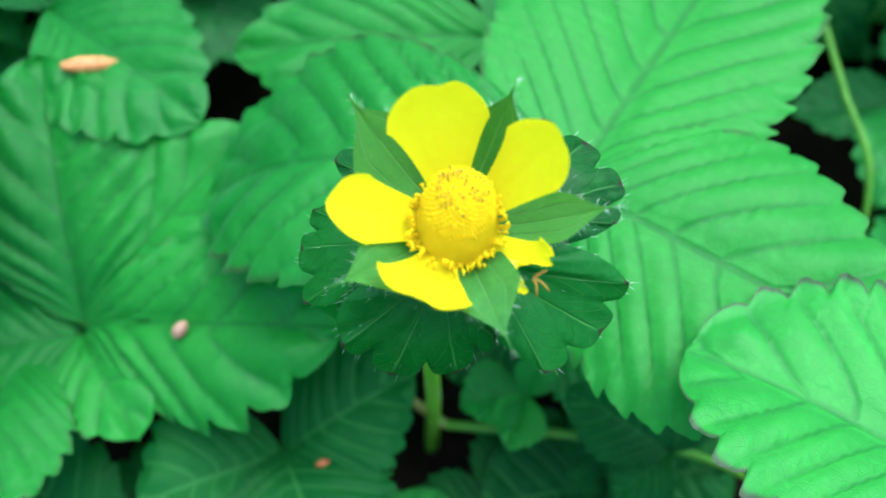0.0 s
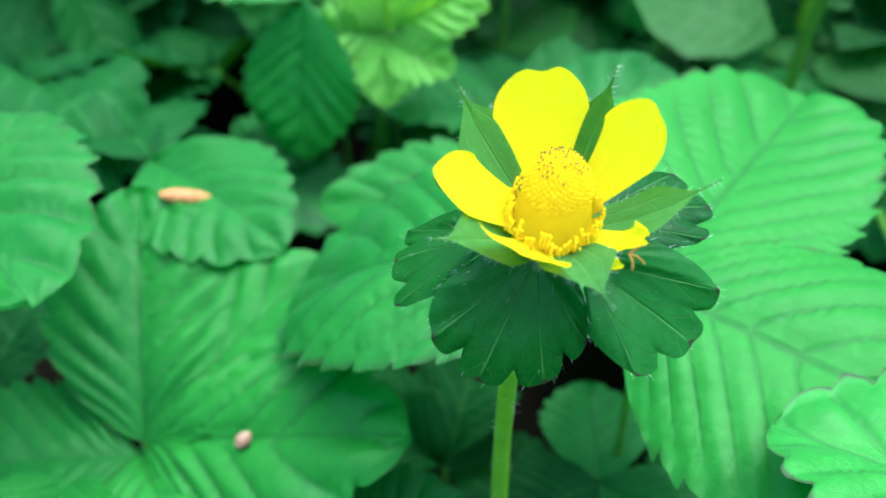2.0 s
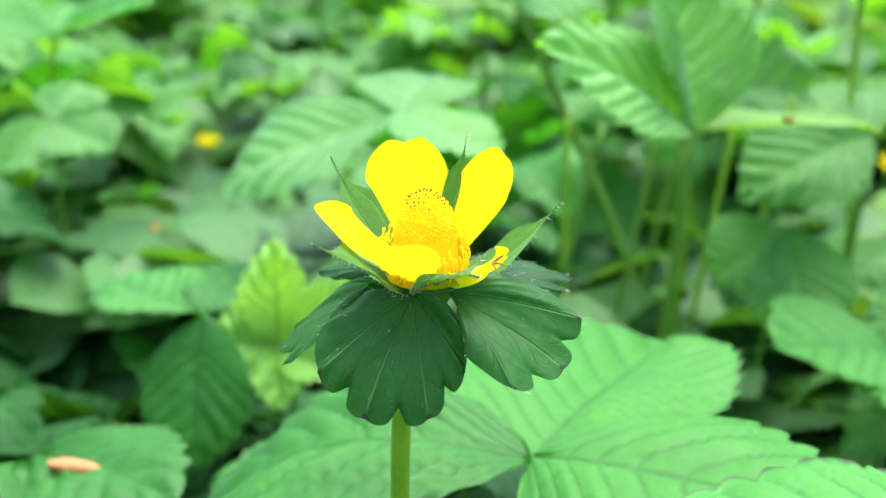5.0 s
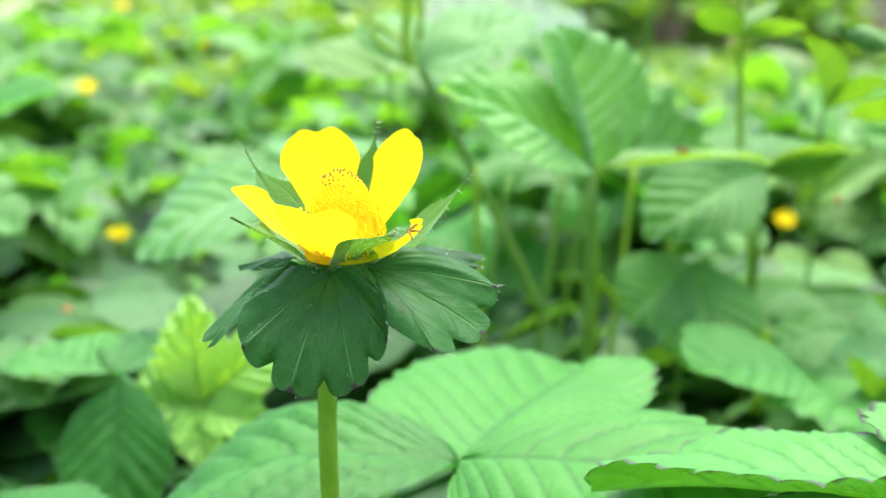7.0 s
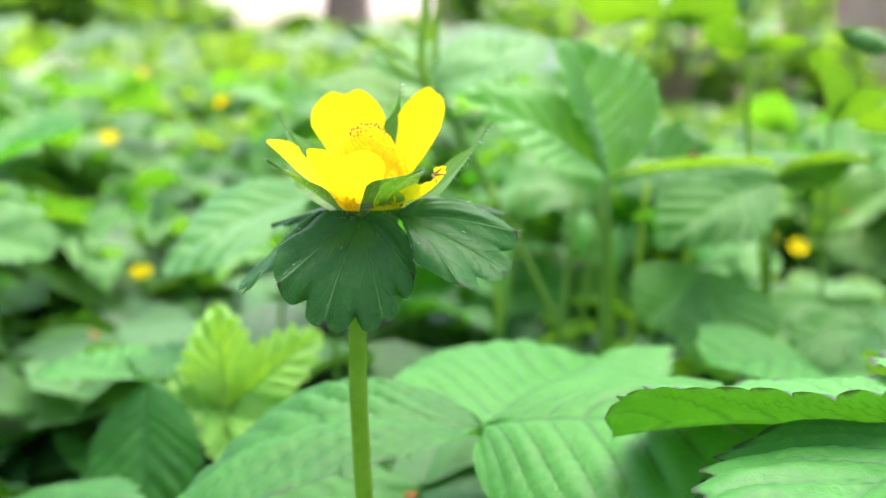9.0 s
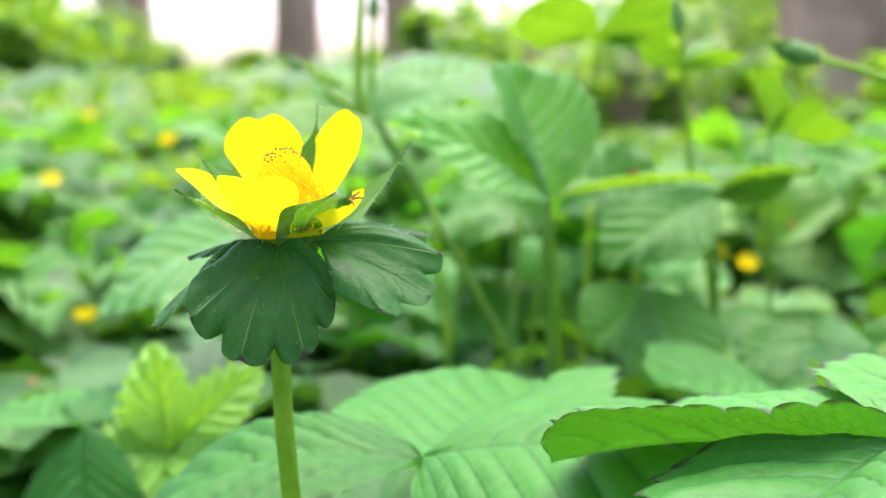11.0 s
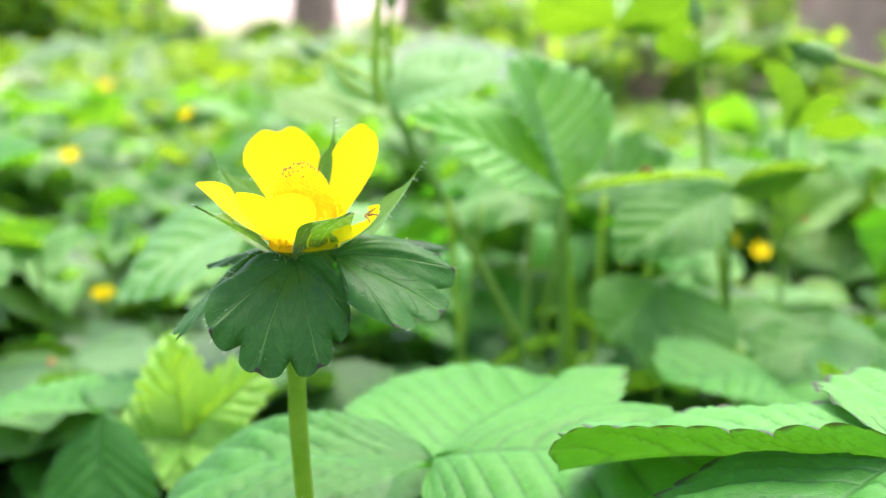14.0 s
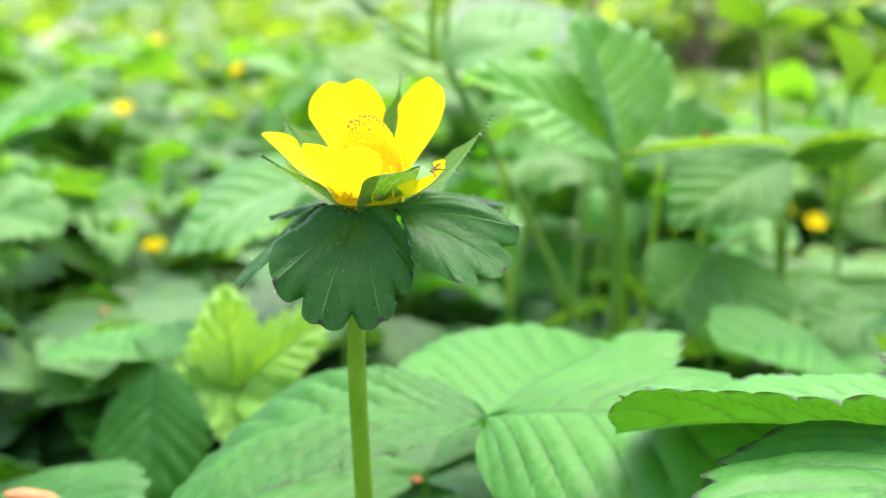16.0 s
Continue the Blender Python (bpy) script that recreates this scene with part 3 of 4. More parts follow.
# the leaf right behind the flower
leaf((1.43, 2.59, 7.63), [
    ((3.75, 7.75, 7.15), 4.0, (-0.12, -0.05, 1), dict(pleat=0.85, wide=0.42, point=0.42, fold=0.27, arc=0.02, seed=11, teeth=11, curl=0.15, skew=0.05, tooth=0.04)),
    ((5.1, 0.75, 8.45), 3.9, (-0.25, 0.0, 1), dict(pleat=0.8, wide=0.46, point=0.52, fold=0.05, arc=0.05, seed=12, teeth=10, curl=0.32, tooth=0.035)),
    ((-3.60, 2.80, 5.15), 3.6, (-0.45, -0.05, 1), dict(pleat=1.3, wide=0.52, point=0.62, fold=0.02, arc=0.19, seed=13, teeth=10)),
], (2.13, 2.96, 0), LEAF_FRESH, "broad fresh green strawberry leaf with three leaflets behind the flower")
# the leaf close to the lens on the near side
leaf((6.2, -0.95, 9.0), [
    ((2.85, 0.45, 8.38), 3.3, (0.05, 0.27, 0.96), dict(pleat=0.85, wide=0.5, point=0.5, fold=0.36, arc=0.02, seed=21, teeth=10, tooth=0.06, curl=0.1)),
    ((3.4, -3.5, 8.62), 3.0, (0.0, 0.12, 1), dict(seed=22, wide=0.48, point=0.55, arc=0.06, curl=0.2, teeth=10)),
    ((8.4, 0.9, 8.9), 3.2, UP, dict(seed=23)),
], (6.9, -0.8, 0), LEAF_RIM, "fresh green strawberry leaf with dark toothed edges, close by")
# the low leaves on the other side
leaf((-5.42, 1.01, 3.64), [
    ((-6.70, 4.64, 5.3), 3.1, (-0.1, 0.1, 1), dict(seed=31, point=0.72, pleat=1.5, teeth=8, mat=LEAF_FRESH)),
    ((-3.25, 3.95, 5.35), 2.5, (-0.2, -0.1, 1), dict(seed=32, pleat=1.4, teeth=8, mat=LEAF_FRESH)),
    ((-1.25, 0.95, 5.6), 3.0, (0.15, -0.25, 1), dict(seed=33, arc=0.05, point=0.75, wide=0.55, pleat=1.5, teeth=7, tooth=0.08, curl=0.3)),
], (-5.33, 2.03, 0), LEAF_FRESH, "bluish green strawberry leaf lying low with pleated leaflets")
leaf((-5.5, 0.85, 3.4), [
    ((-4.0, -0.76, 4.1), 1.7, (0, 0, 1), dict(seed=34, teeth=6, pleat=1.4, tooth=0.09)),
    ((-6.0, -2.7, 4.8), 2.3, (0.1, 0.1, 1), dict(seed=35, base=(-6.3, 0.4, 3.5), pleat=1.0)),
    ((-8.3, -0.2, 3.6), 2.8, (0, 0, 1), dict(seed=36)),
], (-6.01, 0.73, 0), LEAF_FRESH, "green strawberry leaf lying low")
leaf((-7.11, 5.94, 4.61), [
    ((-3.96, 3.89, 5.35), 2.7, (0.1, -0.2, 1), dict(seed=37)),
    ((-8.92, 7.98, 3.2), 2.8, UP, dict(seed=38, mat=LEAF_SHADE)),
    ((-5.9, 8.0, 2.8), 2.4, UP, dict(seed=39, mat=LEAF_SHADE)),
], (-7.37, 6.12, 0), LEAF_FRESH, "green strawberry leaf holding a fallen husk")
leaf((-10.1, 3.6, 6.4), [
    ((-6.25, 0.75, 7.1), 3.7, (0.0, 0.0, 1), dict(seed=91, point=0.55, pleat=1.7, wave=0.03)),
    ((-12.2, 5.4, 6.4), 3.2, UP, dict(seed=92)),
    ((-12.0, 1.6, 6.4), 3.2, UP, dict(seed=93)),
], (-9.8, 3.9, 0), LEAF_FRESH, "green puckered strawberry leaf standing higher beside the flower")
leaf((0.38, 6.50, 4.99), [
    ((-4.03, 5.84, 4.33), 2.4, (0.0, -0.2, 1), dict(seed=41, mat=LEAF_FRESH)),
    ((1.42, 10.05, 5.54), 3.0, UP, dict(seed=42)),
    ((3.38, 5.75, 4.99), 2.8, UP, dict(seed=43)),
], (0.58, 6.68, 0), LEAF, "green strawberry leaf low behind the flower")
# leaves below the flower, their shade painted in as a darker green
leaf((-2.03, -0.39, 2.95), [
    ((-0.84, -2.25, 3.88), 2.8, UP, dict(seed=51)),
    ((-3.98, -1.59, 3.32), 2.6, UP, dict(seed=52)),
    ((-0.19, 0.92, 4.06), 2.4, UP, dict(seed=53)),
], (-2.13, -0.01, 0), LEAF_SHADE, "strawberry leaf below, green darkened for the shade")
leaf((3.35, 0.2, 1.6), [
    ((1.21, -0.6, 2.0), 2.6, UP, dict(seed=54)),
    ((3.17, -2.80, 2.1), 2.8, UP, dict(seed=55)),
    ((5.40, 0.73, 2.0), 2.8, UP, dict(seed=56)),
], (3.69, 0.36, 0), LEAF_SHADE, "strawberry leaf below, green darkened for the shade")
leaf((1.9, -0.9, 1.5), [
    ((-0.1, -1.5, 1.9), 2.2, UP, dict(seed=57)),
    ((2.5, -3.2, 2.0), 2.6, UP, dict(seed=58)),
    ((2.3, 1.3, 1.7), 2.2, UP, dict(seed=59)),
], (2.1, -0.6, 0), LEAF_SHADE, "green strawberry leaf low in the shade below the flower")
# young leaf and the drooping leaf beside it
leaf((-3.72, 9.65, 5.35), [
    ((-3.95, 10.0, 7.55), 1.35, (0.1, -0.95, 0.2), dict(seed=61, pleat=3.0, teeth=8, fold=0.45, curl=0.0, tooth=0.12, wide=0.5, point=0.8)),
    ((-1.75, 9.9, 6.95), 1.25, (0.25, -0.75, 0.6), dict(seed=63, pleat=2.8, teeth=7, fold=0.3, tooth=0.13, base=(-3.5, 9.7, 5.6))),
    ((-5.05, 9.1, 5.55), 1.7, (-0.35, -0.85, 0.45), dict(seed=62, pleat=2.0, teeth=8, fold=0.15, tooth=0.13, point=0.6)),
], (-3.78, 9.85, 0), LEAF_PALE, "pale yellow-green young strawberry leaf still unfolding", sag=0.1)
leaf((-3.70, 9.45, 5.25), [
    ((-4.72, 8.75, 4.55), 1.25, (-0.3, -0.55, 0.75), dict(seed=64, teeth=7, fold=0.45, tooth=0.14, pleat=2.0)),
    ((-2.25, 9.05, 5.15), 1.2, (0.25, -0.6, 0.75), dict(seed=65, teeth=7, fold=0.45, tooth=0.14, pleat=2.0)),
    ((-3.45, 8.45, 4.50), 1.1, (0.05, -0.5, 0.85), dict(seed=66, teeth=6, fold=0.5, tooth=0.14, pleat=2.0)),
], (-3.98, 9.55, 0), LEAF_PALE, "pale yellow-green young strawberry leaf still folded", sag=0.1)
leaf((-3.55, 9.9, 5.5), [
    ((-2.30, 10.2, 5.85), 1.2, (0.1, -0.7, 0.6), dict(seed=167, teeth=7, fold=0.4, tooth=0.13, pleat=2.0)),
    ((-4.75, 10.2, 6.35), 1.2, (-0.3, -0.85, 0.3), dict(seed=168, teeth=7, fold=0.35, tooth=0.13, pleat=2.0)),
], (-3.45, 10.1, 0), LEAF_PALE, "small pale yellow-green strawberry leaf opening behind another", sag=0.1)
leaf((-5.22, 9.25, 6.09), [
    ((-4.95, 7.89, 3.32), 2.5, (-0.25, -0.9, 0.35), dict(seed=67, teeth=10, pleat=1.0)),
    ((-7.77, 10.45, 5.91), 2.6, UP, dict(seed=68)),
    ((-4.74, 12.25, 5.91), 2.4, UP, dict(seed=69)),
], (-5.43, 9.85, 0), LEAF_FRESH, "bluish green strawberry leaf hanging down beside the young one")
# the leaf pair that stands up behind
leaf((4.3, 11.8, 10.0), [
    ((3.45, 13.0, 12.95), 2.9, (0.62, -0.75, 0.3), dict(seed=71, teeth=11, fold=0.42, point=0.66, curl=0.0, pleat=2.2)),
    ((0.95, 10.6, 11.75), 2.6, (0.15, -0.55, 0.85), dict(seed=72, teeth=10, fold=0.25, pleat=2.2)),
    ((8.17, 12.25, 10.16), 2.6, (0, 0.12, 1), dict(seed=73, mat=LEAF_YOUNG)),
], (4.46, 11.95, 0), LEAF_THIN, "upright fresh green strawberry leaf with folded leaflets", stalk=0.12, sag=0.02)
leaf((8.72, 14.45, 9.70), [
    ((5.80, 13.25, 8.13), 2.7, (-0.2, -0.6, 0.8), dict(seed=74, point=0.9, pleat=1.5)),
    ((11.40, 15.25, 9.98), 2.6, (0, 0.2, 1), dict(seed=75, mat=LEAF_YOUNG)),
    ((9.23, 17.75, 9.98), 2.8, UP, dict(seed=76)),
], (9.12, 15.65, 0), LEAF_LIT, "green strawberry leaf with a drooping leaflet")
leaf((7.03, 21.0, 13.7), [
    ((4.5, 20.2, 14.3), 2.8, (0.1, 0.55, 0.8), dict(seed=77)),
    ((9.6, 20.4, 14.2), 2.8, (-0.1, 0.55, 0.8), dict(seed=78)),
    ((7.7, 23.6, 14.6), 2.8, UP, dict(seed=79)),
], (6.6, 21.4, 0), LEAF_YOUNG, "tall bright green strawberry leaf against the light")
leaf((8.19, 15.7, 12.7), [
    ((7.0, 15.2, 13.35), 1.0, (0.0, 0.5, 0.85), dict(seed=177, teeth=6)),
    ((9.75, 15.5, 12.95), 1.1, (0.0, 0.4, 0.9), dict(seed=178, teeth=6)),
    ((9.2, 16.6, 13.5), 1.0, (0.0, 0.3, 0.9), dict(seed=179, teeth=6)),
], (8.35, 15.76, 10.9), LEAF_YOUNG, "small green strawberry leaf at the top of a stalk", stalk=0.04, stalk_mat=STALK)
leaf((10.9, 17.0, 10.9), [
    ((10.1, 16.8, 12.7), 1.3, (0.75, 0.3, 0.5), dict(seed=181, teeth=8, fold=0.7, curl=0.0)),
    ((12.3, 16.6, 11.6), 1.6, (0.0, 0.5, 0.85), dict(seed=182)),
], (11.2, 17.3, 0), LEAF_YOUNG, "yellow-green strawberry leaf standing folded")
leaf((8.8, 14.6, 9.55), [
    ((10.65, 14.1, 10.2), 1.9, (0.0, 0.6, 0.8), dict(seed=183, curl=0.3)),
    ((12.3, 13.8, 10.2), 1.8, (0.1, -0.1, 1), dict(seed=184, base=(10.9, 14.9, 10.6), mat=LEAF_LIT)),
    ((12.2, 14.6, 11.1), 1.6, (0.0, 0.5, 0.85), dict(seed=185, base=(10.8, 15.2, 10.9))),
], (9.0, 14.9, 0), LEAF_YOUNG, "yellow-green strawberry leaf with the light behind it")
leaf((6.9, 13.2, 7.6), [
    ((7.4, 12.0, 5.3), 2.6, (0.1, -0.85, 0.5), dict(seed=186)),
    ((5.4, 12.8, 6.4), 2.2, (-0.2, -0.75, 0.6), dict(seed=187)),
    ((7.75, 14.3, 7.65), 1.1, (0.0, 0.5, 0.8), dict(seed=188, mat=LEAF_YOUNG)),
], (6.8, 13.6, 0), LEAF_LIT, "green strawberry leaf with hanging leaflets")
leaf((10.2, 11.4, 6.7), [
    ((8.4, 11.6, 6.2), 1.8, (-0.1, -0.45, 0.9), dict(seed=191)),
    ((11.9, 11.9, 6.0), 1.9, (0.1, -0.45, 0.9), dict(seed=192)),
    ((10.3, 9.8, 5.9), 1.8, (0.0, -0.45, 0.9), dict(seed=193, mat=LEAF_FRESH)),
], (10.3, 11.8, 0), LEAF_LIT, "green strawberry leaf with sloping leaflets")
leaf((9.9, 8.9, 5.4), [
    ((9.0, 8.9, 7.0), 0.8, (0.5, 0.4, 0.7), dict(seed=194, teeth=6, fold=0.5)),
    ((10.2, 8.9, 6.9), 0.8, (-0.4, 0.4, 0.7), dict(seed=195, teeth=6, fold=0.5)),
    ((10.7, 8.3, 6.2), 1.6, (0.1, -0.3, 0.9), dict(seed=196, mat=LEAF)),
], (9.9, 9.1, 0), LEAF_YOUNG, "small yellow-green strawberry leaf unfolding")
leaf((0.42, 16.2, 11.8), [
    ((2.45, 15.85, 12.25), 2.2, (0, -0.5, 0.85), dict(seed=81)),
    ((-1.01, 17.65, 12.85), 2.0, (0, -0.5, 0.85), dict(seed=82)),
    ((3.43, 18.25, 12.94), 2.4, (0, -0.5, 0.85), dict(seed=83)),
], (6.2, 16.85, 0), LEAF_THIN, "green strawberry leaf on a long slanting stalk", stalk=0.11, sag=0.35)
leaf((-0.40, 18.65, 11.27), [
    ((-3.00, 19.05, 11.83), 2.2, (0, -0.4, 0.9), dict(seed=84)),
    ((1.79, 18.25, 11.09), 2.2, UP, dict(seed=85)),
    ((-0.30, 21.25, 11.64), 2.2, UP, dict(seed=86)),
], (-0.19, 19.05, 0), LEAF_YOUNG, "yellow-green strawberry leaf behind the flower")
leaf((-1.96, 12.85, 9.61), [
    ((-5.68, 12.15, 7.67), 3.3, (-0.3, -0.35, 0.9), dict(seed=87)),
    ((0.39, 11.65, 9.05), 2.8, UP, dict(seed=88)),
    ((-1.57, 16.05, 9.79), 2.8, UP, dict(seed=89)),
], (-1.75, 13.25, 0), LEAF_THIN, "broad pale green strawberry leaf sloping down")
leaf((-14.0, 22.2, 8.9), [
    ((-10.6, 21.6, 10.2), 3.2, (-0.1, -0.25, 0.95), dict(seed=94, fold=0.3)),
    ((-17.0, 21.4, 9.6), 3.2, (0.1, -0.3, 0.95), dict(seed=95)),
    ((-14.4, 25.4, 9.4), 2.6, UP, dict(seed=96)),
], (-15.6, 22.6, 0), LEAF_FRESH, "yellow-green strawberry leaf standing tall", stalk=0.09, stalk_mat=STALK)
leaf((10.82, 16.85, 6.09), [
    ((12.00, 15.05, 4.80), 2.6, (0, -0.6, 0.8), dict(seed=97)),
    ((9.25, 15.65, 5.54), 2.8, (0, -0.3, 0.9), dict(seed=98)),
    ((12.52, 18.25, 6.09), 2.6, UP, dict(seed=99)),
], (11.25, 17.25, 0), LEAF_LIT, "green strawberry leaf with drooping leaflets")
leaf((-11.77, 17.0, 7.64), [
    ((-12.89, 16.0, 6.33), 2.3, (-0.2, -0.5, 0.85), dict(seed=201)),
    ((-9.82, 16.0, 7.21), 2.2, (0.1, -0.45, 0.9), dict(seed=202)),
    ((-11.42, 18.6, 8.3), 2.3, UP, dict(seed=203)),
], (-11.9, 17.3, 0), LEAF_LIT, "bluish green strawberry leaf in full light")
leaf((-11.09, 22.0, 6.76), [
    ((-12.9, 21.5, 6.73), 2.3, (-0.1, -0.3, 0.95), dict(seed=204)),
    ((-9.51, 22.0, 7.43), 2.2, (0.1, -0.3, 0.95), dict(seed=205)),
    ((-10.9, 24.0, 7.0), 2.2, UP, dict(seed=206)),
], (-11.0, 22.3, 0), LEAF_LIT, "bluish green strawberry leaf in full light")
# low leaves under the flower
leaf((1.64, 1.11, 3.0), [
    ((0.60, 0.72, 3.2), 1.2, (-0.2, 0.1, 1), dict(seed=207, fold=0.3)),
    ((1.82, 1.75, 3.4), 0.7, UP, dict(seed=208, fold=0.3)),
    ((1.45, 0.15, 3.2), 0.9, (0.1, -0.1, 1), dict(seed=209, fold=0.3)),
], (1.7, 1.3, 0), LEAF_FRESH, "small yellow-green strawberry leaf low under the flower", stalk=0.04)
leaf((1.65, 2.35, 3.0), [
    ((4.5, 0.95, 3.3), 2.1, (0.1, -0.1, 1), dict(seed=213, pleat=1.3)),
    ((0.3, 1.3, 2.8), 1.7, UP, dict(seed=214, mat=LEAF_SHADE)),
    ((1.2, 4.2, 3.0), 1.8, UP, dict(seed=215)),
], (1.8, 2.5, 0), LEAF, "green strawberry leaf low in the shade beside the stalk", stalk=0.05)
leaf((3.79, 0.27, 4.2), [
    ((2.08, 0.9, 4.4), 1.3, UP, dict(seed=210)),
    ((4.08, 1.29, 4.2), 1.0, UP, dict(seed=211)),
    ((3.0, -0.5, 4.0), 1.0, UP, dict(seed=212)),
], (3.9, 0.5, 0), LEAF_SHADE, "strawberry leaf below, green darkened for the shade", stalk=0.04)
# bright leaves round the far flowers
for k, (x, y, z, turn) in enumerate(((13.2, 34.0, 5.4, 0.3), (17.6, 34.5, 5.2, -0.4), (15.0, 27.0, 4.2, 0.2), (11.0, 27.0, 5.2, -0.2), (18.4, 32.0, 4.4, 0.5), (12.6, 31.0, 7.0, 0.1), (17.0, 38.0, 6.4, 0.0))):
    leaf((x, y, z), [
        ((x - 1.9, y - 0.6, z - 0.6 + turn), 1.9, (-0.2, -0.55, 0.8), dict(seed=220 + 3 * k)),
        ((x + 1.9, y - 0.5, z - 0.4 - turn), 1.9, (0.2, -0.55, 0.8), dict(seed=221 + 3 * k)),
        ((x + turn, y - 1.2, z - 1.3), 1.9, (0.1, -0.65, 0.75), dict(seed=222 + 3 * k)),
    ], (x + 0.2, y + 0.4, 0), (LEAF_THIN, LEAF_LIT, LEAF_YOUNG)[k % 3], "bright green strawberry leaf sloping towards the light", stalk=0.05)
leaf((8.80, 10.42, 5.99), [
    ((5.98, 9.12, 6.64), 3.0, (-0.1, -0.3, 1), dict(seed=44, point=0.6)),
    ((9.26, 7.54, 5.81), 3.0, UP, dict(seed=45)),
    ((11.18, 11.75, 6.18), 3.0, UP, dict(seed=46)),
], (9.25, 10.88, 0), LEAF_FRESH, "green strawberry leaf lying low beside the flower")


# ---- stalks, buds and far flowers ----
def stalk_thing(points, radii, label, name="stalk", material=None):
    pts = [cm(*p) for p in points]
    ob = put(name, tube(name, [p - pts[0] for p in pts], [r / 100 for r in radii], 8, 20), material or STALK, None, Matrix.Translation(pts[0]))
    return tagged(ob, label, "plant stalk", "strawberry stalks")


# the green runners take the dim stalk colour in place of shade
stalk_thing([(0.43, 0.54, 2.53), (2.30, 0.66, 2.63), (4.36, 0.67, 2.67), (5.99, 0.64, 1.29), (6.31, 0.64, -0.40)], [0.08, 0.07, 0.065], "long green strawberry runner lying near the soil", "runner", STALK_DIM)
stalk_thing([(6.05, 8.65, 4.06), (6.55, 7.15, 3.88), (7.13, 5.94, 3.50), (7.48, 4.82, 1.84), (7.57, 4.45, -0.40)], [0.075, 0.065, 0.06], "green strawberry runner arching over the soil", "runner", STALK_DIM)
stalk_thing([(0.46, 0.54, 2.53), (-0.55, 1.01, 2.30), (-1.63, 1.10, 1.29), (-1.98, 1.10, -0.40)], [0.09, 0.07], "reddish strawberry runner lying near the soil", "runner", STALK_RED)
stalk_thing([(8.9, 15.95, -0.40), (9.15, 15.75, 5.2), (8.95, 15.75, 7.6), (8.45, 15.75, 10.3), (8.22, 15.75, 13.49)], [0.13, 0.11, 0.09, 0.08], "tall green strawberry stalk that bears buds", material=STALK)
stalk_thing([(4.85, 14.4, -0.4), (4.80, 14.4, 5.8), (4.5, 13.2, 9.2)], [0.24, 0.21, 0.13], "thick green strawberry stalk that bears several leaves", material=STALK)
stalk_thing([(0.25, 16.2, 11.75), (0.08, 16.2, 12.4), (0.15, 16.3, 13.9), (0.3, 16.4, 15.6)], [0.10, 0.13, 0.11], "pale green upright tip of a strawberry stalk", material=STALK)
stalk_thing([(0.2, 16.2, 11.8), (-0.6, 16.3, 12.3), (-1.15, 16.5, 13.1)], [0.09, 0.07], "pale green side stalk of a strawberry plant", material=STALK)
for k, (x, y, lean) in enumerate(((3.2, 14.2, 0.6), (2.4, 15.2, -0.4), (3.9, 16.4, 0.8), (7.4, 19.2, 0.5), (12.8, 14.6, 0.8), (5.4, 15.6, 0.4), (1.5, 13.9, 0.9))):
    stalk_thing([(x, y, -0.4), (x + 0.4 * lean, y, 4.0), (x + 1.3 * lean, y + 0.3, 9.4)], [0.09, 0.075], "thin upright green strawberry leaf stalk", material=STALK if k % 2 else STALK_DIM)


def bud(tip, root, size, label):
    """A closed bud: five narrow sepals over a green body on a short bent stalk."""
    tip, root = cm(*tip), cm(*root)
    thing = tagged(new("flower_bud"), label, "flower bud", "strawberry buds")
    thing.location = root
    d = (tip - root).normalized()
    q = d.to_track_quat("Z", "Y").to_matrix().to_4x4()
    s = size / 100
    body = bmesh.new()
    bmesh.ops.create_uvsphere(body, u_segments=14, v_segments=10, radius=s * 0.26)
    for vtx in body.verts:
        vtx.co.z *= 1.9
    me = bpy.data.meshes.new("bud_body")
    body.to_mesh(me)
    body.free()
    float_attribute(me, "vein_s", [0.5] * len(me.vertices))
    float_attribute(me, "vein_v", [0.5] * len(me.vertices))
    top = Matrix.Translation(tip - root) @ q
    put("bud_body", me, SEPAL, thing, top)
    for k in range(5):
        a = radians(72 * k)
        m = top @ Matrix.Rotation(a, 4, "Z") @ pose(0, -0.28 * s, -0.28 * s, 78, 0, 0)
        put("sepal", sepal_mesh(s * 1.25, s * 0.42, 0.3, bow=0.08), SEPAL, thing, m)
    put("bud_stalk", tube("bud_stalk", [Vector(), (tip - root) * 0.5 + Vector((0, 0, 0.001)), tip - root], [0.0009, 0.0007], 8, 10), STALK, thing)


bud((9.35, 10.8, 12.95), (12.0, 10.2, 11.9), 0.9, "hairy green strawberry bud on an arching stalk")
bud((8.13, 15.85, 13.96), (8.23, 15.75, 13.12), 0.7, "green strawberry bud at the top of its stalk")
bud((-1.62, 17.25, 13.12), (0.10, 16.65, 12.20), 0.6, "small green strawberry bud on a bent stalk")
bud((0.51, 16.45, 14.42), (0.40, 16.45, 12.38), 0.6, "small green strawberry bud on an upright stalk")


